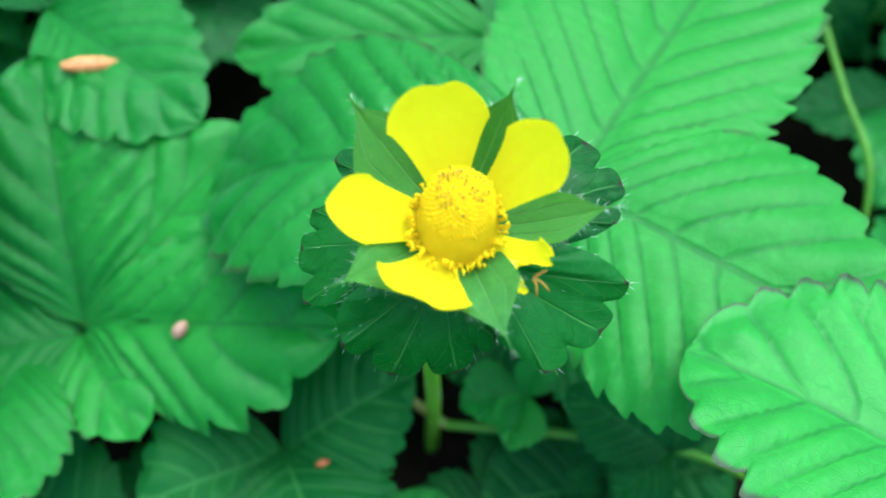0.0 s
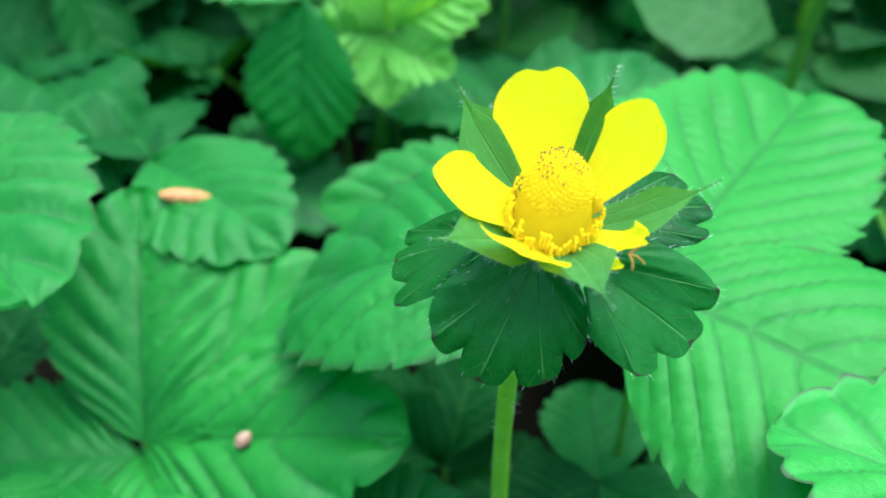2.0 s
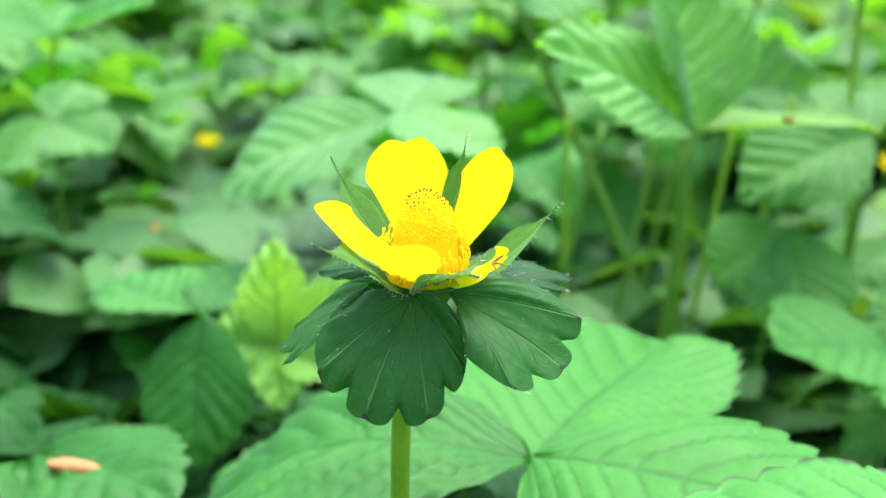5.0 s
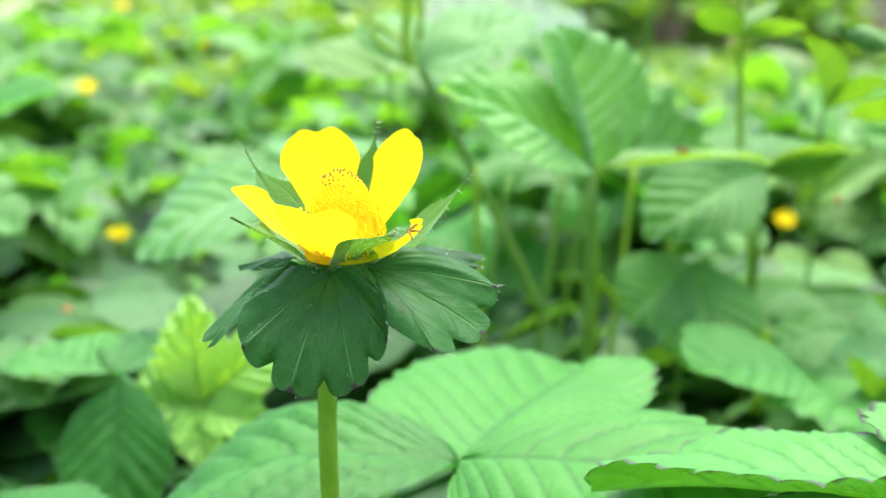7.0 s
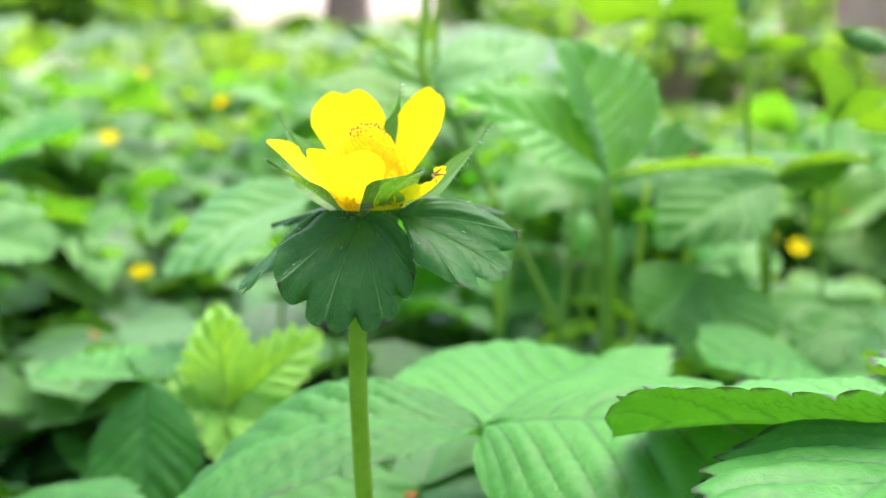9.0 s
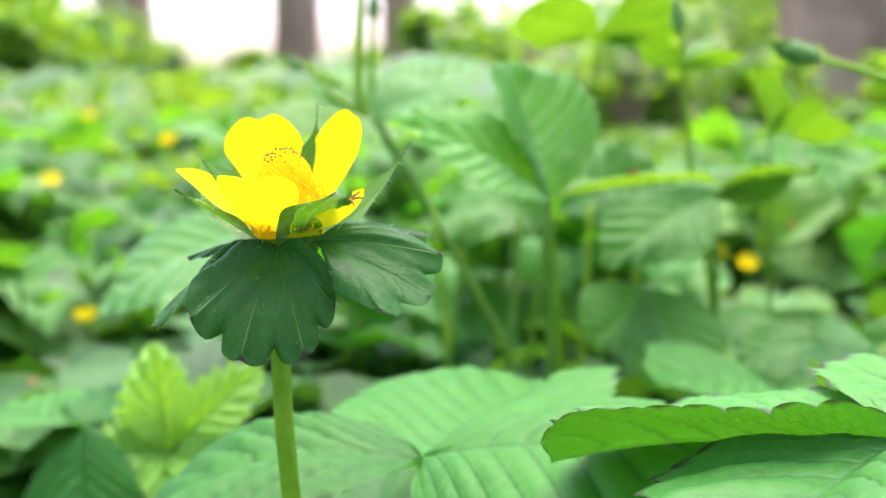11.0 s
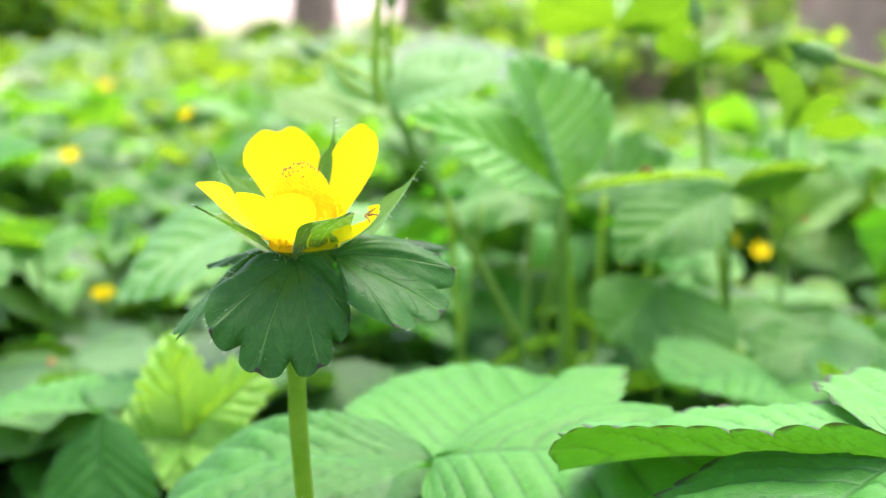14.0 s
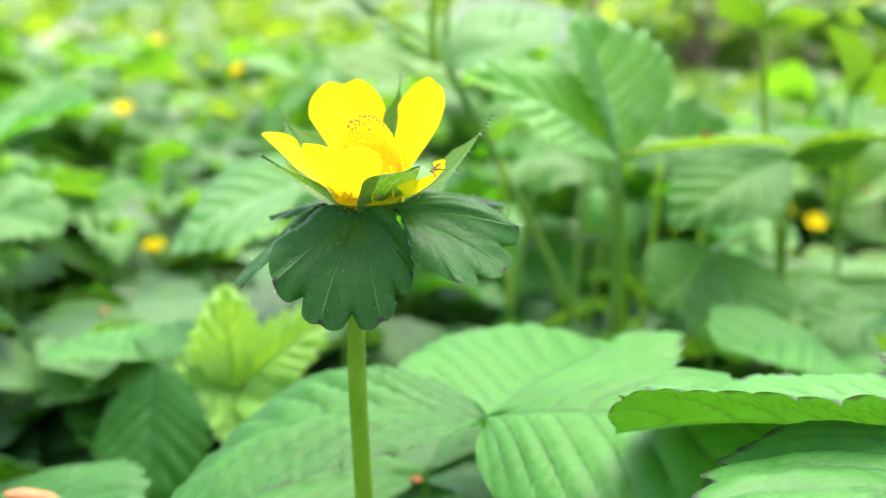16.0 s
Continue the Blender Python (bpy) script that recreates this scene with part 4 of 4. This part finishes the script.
def small_flower(x, y, z, size, turn, tilt, label="small yellow strawberry flower among the leaves"):
    thing = tagged(new("strawberry_flower"), label, "flower", "far strawberry flowers")
    thing.location = cm(x, y, 0)
    head = Matrix.Translation((0, 0, z / 100)) @ pose(0, 0, 0, tilt, 0, turn)
    s = size / 100
    for k in range(5):
        m = head @ Matrix.Rotation(radians(72 * k), 4, "Z") @ pose(0, 0.1 * s, 0, 30, 0, 0)
        put("petal", SMALL_PETAL, PETAL, thing, m @ Matrix.Diagonal((s, s, s, 1)))
    put("flower_centre", SMALL_HEART, STAMEN, thing, head @ Matrix.Diagonal((s, s, s, 1)))
    put("flower_stalk", tube("flower_stalk", [Vector((0.004, 0, -0.004)), Vector((0.002, 0.002, z / 200)), Vector((0, 0, z / 100))], [0.0009, 0.0008], 6, 8), STALK_DIM, thing)


SMALL_PETAL = petal_mesh(0.5, 0.48, 0.08, 0.3, -0.1, False, 3, 10, 5)
_heart = bmesh.new()
bmesh.ops.create_icosphere(_heart, subdivisions=2, radius=0.2)
SMALL_HEART = bpy.data.meshes.new("flower_centre")
_heart.to_mesh(SMALL_HEART)
_heart.free()
FAR_FLOWERS = ((-11.1, 28.2, 4.1, 0.9, 20, -40), (14.4, 29.6, 5.1, 0.8, 0, 40), (13.6, 30.6, 5.5, 0.7, 60, 70), (-17, 43, 8, 1.0, 10, 30), (-21, 86, 7.7, 1.9, 0, 20), (-54, 172, 7.8, 2.6, 0, 20), (-36, 66, 7, 1.6, 30, 20), (-9, 120, 8, 2, 30, 20))
for x, y, z, s, a, b in FAR_FLOWERS:
    small_flower(x, y, z, s, a, b)


# ---- fallen bits ----
def husk(name, a, b, width, material, label, category):
    """A small dry husk or seed: a pointed spindle from a to b."""
    a, b = cm(*a), cm(*b)
    w = width / 100
    pts = [Vector(), (b - a) * 0.3, (b - a) * 0.7, b - a]
    ob = put(name, tube(name, pts, [w * 0.2, w * 0.5, w * 0.45, w * 0.12], 10, 14, 0.06), material, None, Matrix.Translation(a))
    tagged(ob, label, category)


husk("husk", (-6.25, 4.42, 5.47), (-5.5, 4.80, 5.20), 0.26, HUSK, "dry orange-brown bud husk fallen on a leaf", "plant husk")
husk("seed", (-3.70, 0.66, 4.78), (-3.58, 0.92, 4.82), 0.22, SEED, "small tan seed lying on a leaf", "seed")


def dry_bit(x, y, z, size, turn, material, label):
    """A curled flake of a fallen scale or petal."""
    w = size / 100
    verts = []
    for i in range(7):
        for j in range(5):
            u, v = i / 6 - 0.5, j / 4 - 0.5
            taper = math.cos(u * 2.6)
            verts.append((u * w, v * w * 0.5 * taper, w * (0.9 * v * v + 0.3 * u * u + 0.05 * math.sin(5 * u + 3 * v))))
    faces = [(i * 5 + j, i * 5 + j + 1, i * 5 + j + 6, i * 5 + j + 5) for i in range(6) for j in range(4)]
    me = to_mesh("dry_flake", verts + [(a, b, c + 0.05 * w) for a, b, c in verts], faces + [tuple(35 + k for k in f)[::-1] for f in faces])
    tagged(put("dry_flake", me, material, None, Matrix.Translation(cm(x, y, z)) @ pose(0, 0, 0, 8, 5, turn)), label, "plant litter", "fallen flakes")


for x, y, z, size, turn, material, label in (
    (-4.42, 4.42, 3.3, 0.45, 10, BARK_BIT, "orange-brown flake fallen on a leaf"),
    (0.24, 6.16, 5.0, 0.26, 40, HUSK, "tan flake fallen on a leaf"),
    (-9.01, 16.82, 4.84, 0.34, 70, HUSK, "orange-brown flake fallen on a leaf"),
    (5.94, 10.86, 10.57, 0.26, 0, BARK_BIT, "small red-brown flake on a leaf"),
    (11.66, 17.3, 8.39, 0.3, 30, HUSK, "orange-brown flake fallen on a leaf"),
    (-1.36, -0.56, 3.48, 0.22, 30, BARK_BIT, "small red-brown flake on a leaf"),
):
    dry_bit(x, y, z, size, turn, material, label)


# ---- leaves farther off: ready meshes, shared by many ----
SIZES = [blade("leaflet", 0.034, 0.024, seed=100 + i, nu=50, nv=5, teeth=7 + i % 2, tooth=0.075, pleat=1.6, wave=0.045 + 0.015 * (i % 3), arc=0.03 + 0.05 * (i % 3), fold=0.08 + 0.20 * (i % 3), droop=0.16 * (i % 2), point=0.72 + 0.08 * (i % 3), curl=0.2 * (i % 2)) for i in range(10)]


def plain_leaf(x, y, height, turn, size, tilt, rng, material, label="", lean=0.0):
    """A three-part leaf on its stalk at a place on the ground."""
    thing = tagged(new("strawberry_leaf"), label or "green toothed strawberry leaf with three leaflets", "leaf", "strawberry leaves")
    thing.location = (x, y, 0)
    hub = Vector((rng.uniform(-0.012, 0.012), rng.uniform(-0.012, 0.012), height))
    for k, a in enumerate((-80, 0, 80)):
        me = SIZES[rng.randrange(10)]
        ang = turn + radians(a + rng.uniform(-15, 15))
        d = Vector((math.cos(ang), math.sin(ang), math.tan(radians(tilt + rng.uniform(-16, 16)))))
        m = frame_from(hub, hub + d, Vector((rng.uniform(-0.2, 0.2) + lean * math.cos(turn), rng.uniform(-0.2, 0.2) + lean * math.sin(turn), 1)))
        ob = put("leaflet", me, None, thing, m @ Matrix.Diagonal((*([size * rng.uniform(0.85, 1.12)] * 3), 1)))
        if not me.materials:
            me.materials.append(LEAF)
        ob.material_slots[0].link = "OBJECT"
        ob.material_slots[0].material = material
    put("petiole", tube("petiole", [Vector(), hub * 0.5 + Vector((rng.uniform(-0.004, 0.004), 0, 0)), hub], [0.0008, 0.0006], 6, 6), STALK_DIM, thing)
    return thing


def open_height(x, y):
    """How high leaves may stand: lower in the open lanes of the bed in which the far flowers show."""
    top = 9.0
    for fx, fy, fz, *_ in FAR_FLOWERS:
        k = (y + 0.11) / (fy / 100 + 0.11)
        if k < 1.03 and abs(x - 0.01 - (fx / 100 - 0.01) * k) < 0.02 + 0.02 * k:
            top = min(top, 0.13 + (fz / 100 - 0.13) * k - 0.014 * k)
    if y > 0.45 and 0.10 < x / (y + 0.11) < 0.50:
        top = min(top, max(0.03, 0.118 - 0.064 * (y + 0.11)))
    return top


def scatter_near():
    rng = random.Random(7)
    placed, joined = [], []
    tries = 0
    while len(placed) < 760 and tries < 30000:
        tries += 1
        y = 0.09 + 0.85 * rng.random() ** 0.9
        x = rng.uniform(-1, 1) * (0.10 + 0.52 * y)
        if any((x - a) ** 2 + (y - b) ** 2 < 0.018 ** 2 for a, b in placed):
            continue
        placed.append((x, y))
        h = rng.uniform(0.025, 0.085) * (0.85 + 0.5 * min(y, 0.6))
        lane = open_height(x, y) < 1
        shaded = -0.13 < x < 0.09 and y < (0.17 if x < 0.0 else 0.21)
        if shaded:
            h *= 0.5
        h = max(0.02, min(h, open_height(x, y) - 0.030))
        size = 0.9 if lane else rng.uniform(0.9, 1.45)
        tilt = rng.uniform(-30, 5) if lane else rng.uniform(-50, 35)
        lean = rng.uniform(-0.9, 0.5)
        turn = rng.uniform(0, 6.28)
        if y > 0.30 and (y > 0.36 or rng.random() < 0.5):
            joined.append((x, y, h, turn, size, tilt, lean))
            continue
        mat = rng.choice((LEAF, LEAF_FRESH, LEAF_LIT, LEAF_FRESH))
        # greens stand in for light: shade-dark near and low, brighter farther back
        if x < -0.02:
            mat = rng.choice((LEAF_SHADE, LEAF_SHADE, LEAF) if y < 0.15 else (LEAF_FRESH, LEAF_LIT, LEAF_LIT))
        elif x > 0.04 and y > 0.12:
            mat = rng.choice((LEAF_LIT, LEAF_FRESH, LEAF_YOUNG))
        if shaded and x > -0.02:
            mat = rng.choice((LEAF_SHADE, LEAF, LEAF))
        plain_leaf(x, y, h, turn, size, tilt, rng, mat, lean=lean)
    leaf_mass(joined, rng)
    # low ones under and beside the flower, most with shade put into their green
    placed = []
    tries = 0
    while len(placed) < 60 and tries < 4000:
        tries += 1
        x, y = rng.uniform(-0.16, 0.16), rng.uniform(-0.14, 0.10)
        if any((x - a) ** 2 + (y - b) ** 2 < 0.024 ** 2 for a, b in placed) or math.hypot(x - 0.005, y - 0.005) < 0.012:
            continue
        placed.append((x, y))
        plain_leaf(x, y, rng.uniform(0.012, 0.028), rng.uniform(0, 6.28), rng.uniform(0.6, 0.9), rng.uniform(-5, 10), rng, rng.choice((LEAF_SHADE, LEAF, LEAF_SHADE)), "low strawberry leaf, green darkened for the shade")


def leaf_mass(rows, rng):
    """Three-part toothed leaves on stalks, past counting, joined into one bed."""
    kinds = []
    for i in range(6):
        me = blade("leaflet", 0.034, 0.024, seed=200 + i, nu=29, nv=3, teeth=7, tooth=0.08, pleat=1.6, wave=0.06, arc=0.03 + 0.05 * (i % 3), fold=0.08 + 0.2 * (i % 3), droop=0.16 * (i % 2), point=0.72 + 0.08 * (i % 3))
        co = np.array([q.co for q in me.vertices])
        fa = np.array([list(q.vertices) for q in me.polygons])
        at = [np.array([q.value for q in me.attributes[name].data]) for name in ("vein_s", "vein_v")]
        kinds.append((co, fa, *at))
        bpy.data.meshes.remove(me)
    co_all, fa_all, s_all, v_all, total = [], [], [], [], 0
    for x, y, h, turn, size, tilt, lean in rows:
        hub = Vector((x + rng.uniform(-0.012, 0.012), y + rng.uniform(-0.012, 0.012), h))
        for a in (-80, 0, 80):
            co, fa, vs, vv = kinds[rng.randrange(6)]
            ang = turn + radians(a + rng.uniform(-15, 15))
            d = Vector((math.cos(ang), math.sin(ang), math.tan(radians(tilt + rng.uniform(-16, 16)))))
            m = np.array(frame_from(hub, hub + d, Vector((rng.uniform(-0.2, 0.2) + lean * math.cos(turn), rng.uniform(-0.2, 0.2) + lean * math.sin(turn), 1))))
            co_all.append(co * size * rng.uniform(0.85, 1.12) @ m[:3, :3].T + m[:3, 3])
            fa_all.append(fa + total)
            s_all.append(vs)
            v_all.append(vv)
            total += len(co)
        foot = Vector((x, y, -0.004))
        side = Vector((0.0007, 0, 0))
        deep = Vector((0, 0.0007, 0))
        ring = [side, deep, -side, -deep]
        co_all.append(np.array([tuple(p + r) for p in (foot, hub) for r in ring]))
        fa_all.append(np.array([(k, (k + 1) % 4, (k + 1) % 4 + 4, k + 4) for k in range(4)]) + total)
        s_all.append(np.full(8, 0.5))
        v_all.append(np.full(8, 0.5))
        total += 8
    me = to_mesh("leaf_bed", np.concatenate(co_all).tolist(), np.concatenate(fa_all).tolist())
    float_attribute(me, "vein_s", np.concatenate(s_all))
    float_attribute(me, "vein_v", np.concatenate(v_all))
    tagged(put("leaf_bed", me, BED), "dense bed of toothed green strawberry leaves", "bed of leaves", kind="stuff")


def leaf_carpet(name, count, place, size, label, material, flat=0.25, kind="bed of leaves", seed=1):
    """Leaves past counting, joined: each a small folded, pointed blade of eight faces."""
    rng = random.Random(seed)
    verts, faces, vs, vv = [], [], [], []
    prof = ((0.0, 0.0), (0.22, 0.36), (0.5, 0.5), (0.8, 0.34), (1.0, 0.0))
    for _ in range(count):
        q, s = place(rng)
        q.z = max(0.006, min(q.z, open_height(q.x, q.y) - 0.3 * s * size))
        s *= size * rng.uniform(0.7, 1.3)
        a = rng.uniform(0, 6.283)
        up = Vector((rng.gauss(0, flat), rng.gauss(0, flat), 1)).normalized()
        d = Vector((math.cos(a), math.sin(a), rng.uniform(-0.3, 0.35)))
        d = (d - up * d.dot(up)).normalized()
        x = d.cross(up)
        k = len(verts)
        fold, arc = rng.uniform(0.05, 0.3), rng.uniform(0.0, 0.2)
        for u, w in prof:
            w *= 0.74
            lift = arc * 4 * u * (1 - u) * 0.5
            mid = q + s * (d * (u - 0.5) + up * lift)
            verts += [mid - s * w * x + s * w * fold * up, mid, mid + s * w * x + s * w * fold * up]
            vs += [u * 6 + 1.2, u * 6, u * 6 + 1.2]
            vv += [-1, 0, 1]
        for i in range(4):
            b = k + 3 * i
            faces += [(b, b + 1, b + 4, b + 3), (b + 1, b + 2, b + 5, b + 4)]
    me = to_mesh(name, verts, faces)
    float_attribute(me, "vein_s", vs)
    float_attribute(me, "vein_v", vv)
    return tagged(put(name, me, material), label, kind, kind="stuff")


def far_bed(rng):
    y = 0.62 + 2.6 * rng.random() ** 1.2
    x = rng.uniform(-1, 1) * (0.2 + 0.62 * y) if rng.random() < 0.45 else rng.gauss(0, 2.2)
    return Vector((x, y, rng.uniform(0.015, 0.06) + (0.05 + 0.03 * y) * max(0.0, 0.4 + noise.noise(Vector((x * 5, y * 4, 2)))) * rng.uniform(0.4, 1))), rng.choice((0.7, 1.0, 1.0, 1.35))


def under_bed(rng):
    y = 0.13 + 0.6 * rng.random()
    return Vector((rng.uniform(-1, 1) * (0.10 + 0.55 * y), y, rng.uniform(0.008, 0.045))), 1.0


def farther_bed(rng):
    y = 2.9 + 9 * rng.random() ** 1.3
    x = rng.uniform(-1, 1) * (0.4 + 0.65 * y) if rng.random() < 0.4 else rng.uniform(-9, 9)
    return Vector((x, y, rng.uniform(0.02, 0.13) + 0.014 * y * rng.random())), 1.0 + 0.25 * y


def behind_bed(rng):
    y = -0.13 - 3.6 * rng.random() ** 1.5
    return Vector((rng.gauss(0, 2.0), y, rng.uniform(0.01, 0.05) + 0.03 * max(0.0, noise.noise(Vector((y * 4, 1, 7)))))), 1.0 + 0.3 * abs(y)


def side_bed(rng):
    y = rng.uniform(-0.15, 0.75)
    x = (0.17 + 0.55 * max(0.0, y) + 3.0 * rng.random() ** 1.5) * rng.choice((-1, 1))
    return Vector((x, y, rng.uniform(0.01, 0.07))), 1.0 + 0.2 * abs(x)


def outer_bed(rng):
    a, r = rng.uniform(0, 6.283), 3.0 + 7.0 * rng.random()
    y = r * math.sin(a)
    return Vector((r * math.cos(a), 6.0 - y if y > 3.0 else y, rng.uniform(0.02, 0.16))), 1.0 + 0.25 * r


scatter_near()
leaf_carpet("leaf_bed", 13500, far_bed, 0.042, "bed of strawberry leaves running back through the wood", CARPET, 0.85, seed=3)
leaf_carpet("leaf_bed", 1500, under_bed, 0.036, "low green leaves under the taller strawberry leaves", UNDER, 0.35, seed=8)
leaf_carpet("leaf_bed", 9000, farther_bed, 0.05, "far bed of low green woodland plants", CARPET, 0.45, seed=4)
leaf_carpet("leaf_bed", 6500, behind_bed, 0.04, "bed of strawberry leaves behind the lens", CARPET, 0.3, seed=5)
leaf_carpet("leaf_bed", 3800, side_bed, 0.04, "bed of strawberry leaves to either side", CARPET, 0.3, seed=6)
leaf_carpet("leaf_bed", 8000, outer_bed, 0.05, "bed of low green woodland plants all round", CARPET, 0.4, seed=9)


# ---- trees and shrubs behind ----
def tree(x, y, radius, height, seed, lean=0.0, label=""):
    rng = random.Random(seed)
    thing = tagged(new("tree"), label or "tall brown woodland tree trunk standing in greenery", "tree", "woodland trees")
    thing.location = (x, y, 0)
    n = 16
    pts = [Vector((lean * h + 0.03 * radius * 4 * math.sin(h * 2 + seed), 0.02 * math.sin(h * 1.3 + seed), h - 0.05)) for h in np.linspace(0, height, 8).tolist()]
    put("trunk", tube("trunk", pts, [radius * 1.5, radius * 1.05, radius, radius * 0.9, radius * 0.8, radius * 0.6], 18, 40, 0.05), BARK, thing)
    for i in range(5):
        h = height * rng.uniform(0.55, 0.9)
        a = rng.uniform(0, 6.28)
        d = Vector((math.cos(a), math.sin(a), 0.5))
        put("limb", tube("limb", [Vector((lean * h, 0, h)), Vector((lean * h, 0, h)) + d * height * 0.12, Vector((lean * h, 0, h)) + d * height * 0.25], [radius * 0.35, radius * 0.08], 8, 8), BARK, thing)
    verts, faces, vs, vv = [], [], [], []
    for i in range(500):
        a, r = rng.uniform(0, 6.28), height * 0.3 * math.sqrt(rng.random())
        q = Vector((lean * height + r * math.cos(a), r * math.sin(a), height * rng.uniform(0.62, 1.08)))
        s = rng.uniform(0.06, 0.16)
        d = Vector((rng.uniform(-1, 1), rng.uniform(-1, 1), rng.uniform(-0.6, 0.3))).normalized()
        e = d.orthogonal().normalized()
        k = len(verts)
        verts += [q, q + s * (d * 0.5 + e * 0.35), q + s * d, q + s * (d * 0.5 - e * 0.35)]
        faces.append((k, k + 1, k + 2, k + 3))
        vs += [0.5] * 4
        vv += [0.5] * 4
    me = to_mesh("crown", verts, faces)
    float_attribute(me, "vein_s", vs)
    float_attribute(me, "vein_v", vv)
    tagged(put("crown", me, SHRUB, thing), kind="stuff")
    return thing


tree(0.90, 1.95, 0.125, 5.0, 1, 0.0, "broad brown tree trunk rising from the leaf bed")
for i, (x, y, r) in enumerate(((-2.3, 6.2, 0.09), (-1.75, 6.6, 0.13), (-0.72, 6.8, 0.11), (-0.05, 7.6, 0.10), (-3.4, 7.5, 0.15), (2.6, 7.8, 0.14), (3.6, 6.5, 0.12), (-5.6, 2.2, 0.13), (-4.8, -2.6, 0.11), (-1.6, -5.4, 0.14), (2.2, -4.9, 0.12), (5.2, -1.4, 0.15), (5.8, 3.0, 0.12))):
    tree(x, y, r, 7.5, 10 + i, 0.01 * (i % 3 - 1))


def shrub(x, y, w, h, count, seed, fine=1.0):
    rng = random.Random(seed)
    thing = tagged(new("shrub"), "leafy light green shrub at the back of the wood", "shrub", "woodland shrubs")
    thing.location = (x, y, 0)
    for i in range(5):
        a = rng.uniform(0, 6.28)
        top = Vector((w * 0.35 * math.cos(a), w * 0.35 * math.sin(a), h * rng.uniform(0.5, 0.85)))
        put("branch", tube("branch", [Vector((0, 0, -0.02)), top * 0.5 + Vector((0, 0, 0.05 * h)), top], [0.012, 0.003], 6, 8), BARK, thing)
    lumps = [(Vector((rng.uniform(-0.4, 0.4) * w, rng.uniform(-0.4, 0.4) * w, h * rng.uniform(0.2, 0.85))), rng.uniform(0.15, 0.3) * w) for _ in range(9)]
    verts, faces, vs, vv = [], [], [], []
    for _ in range(count):
        c, r = rng.choice(lumps)
        d = Vector((rng.gauss(0, 1), rng.gauss(0, 1), rng.gauss(0, 0.8))).normalized()
        q = c + d * r * rng.uniform(0.5, 1.1)
        s = rng.uniform(0.05, 0.11) * fine
        a = Vector((rng.uniform(-1, 1), rng.uniform(-1, 1), rng.uniform(-0.6, 0.4))).normalized()
        e = a.cross(Vector((rng.uniform(-0.4, 0.4), rng.uniform(-0.4, 0.4), 1))).normalized()
        k = len(verts)
        verts += [q, q + s * (a * 0.45 + e * 0.32), q + s * a, q + s * (a * 0.45 - e * 0.32)]
        faces.append((k, k + 1, k + 2, k + 3))
        vs += [0.5] * 4
        vv += [0.5] * 4
    me = to_mesh("foliage", verts, faces)
    float_attribute(me, "vein_s", vs)
    float_attribute(me, "vein_v", vv)
    tagged(put("foliage", me, SHRUB, thing), kind="stuff")


for i, (x, y, w, h) in enumerate(((-2.9, 5.4, 1.8, 1.2), (-1.95, 5.2, 1.3, 0.9), (-3.9, 6.0, 1.8, 1.5), (-1.5, 4.2, 0.7, 0.4), (0.9, 5.2, 1.5, 0.6), (1.9, 5.6, 1.6, 1.2), (2.9, 6.0, 1.8, 1.6), (0.25, 6.6, 0.5, 0.22), (-0.8, 7.0, 0.5, 0.2), (-5.0, 7, 2.2, 1.9), (4.2, 7, 2.2, 1.9), (-1.3, 6.6, 0.45, 0.2), (-1.75, 4.5, 0.9, 0.6), (-1.25, 4.8, 0.4, 0.18), (-4.4, 1.0, 1.6, 1.1), (-3.2, -3.8, 1.6, 1.0), (0.6, -5.2, 1.8, 1.2), (4.0, -3.4, 1.6, 1.0), (4.8, 1.2, 1.6, 1.2), (-0.92, 6.0, 0.3, 0.34), (-0.68, 5.4, 0.3, 0.24), (-0.45, 5.6, 0.3, 0.30), (-0.2, 5.2, 0.26, 0.40), (0.12, 5.8, 0.35, 0.55), (0.42, 5.2, 0.4, 0.42), (0.75, 5.4, 0.5, 0.6), (-1.28, 5.5, 0.34, 0.36), (-3.2, 12, 0.8, 0.2), (-2.5, 11.6, 0.8, 0.16), (-1.8, 12.3, 0.7, 0.2), (-1.1, 11.8, 0.8, 0.15), (-0.4, 12.2, 0.8, 0.2), (0.3, 11.7, 0.7, 0.18), (1.0, 12.2, 0.8, 0.2))):
    shrub(x, y, w, h, 2200 if w > 0.6 else 700, 60 + i)


for i, (x, y, w, h) in enumerate(((0.27, 1.75, 0.22, 0.15), (0.42, 1.9, 0.26, 0.22), (0.60, 1.7, 0.24, 0.14), (0.78, 1.55, 0.2, 0.15), (0.52, 2.1, 0.25, 0.30), (0.20, 2.2, 0.3, 0.34))):
    shrub(x, y, w, h, 420, 160 + i, 0.55)


def litter_bank():
    """A low bank of brown fallen leaves at the foot of the broad trunk."""
    n = 44
    verts, faces = [], []
    for i in range(n):
        for j in range(n):
            x, y = (i / (n - 1) * 2 - 1), (j / (n - 1) * 2 - 1)
            r = math.hypot(x, y)
            h = max(0.0, 1 - r * r) ** 0.8
            z = 0.36 * h * (1 + 0.3 * noise.noise(Vector((x * 2.2, y * 2.2, 5)))) + 0.02 * noise.noise(Vector((x * 9, y * 9, 1))) * h - 0.012
            verts.append((0.52 + 0.42 * x, 2.75 + 0.55 * y, z * 0.8))
    for i in range(n - 1):
        for j in range(n - 1):
            k = i * n + j
            faces.append((k, k + n, k + n + 1, k + 1))
    tagged(put("leaf_litter_bank", to_mesh("leaf_litter_bank", verts, faces), LITTER), "low bank of brown fallen leaves at the foot of a tree", "ground", kind="structure")


litter_bank()
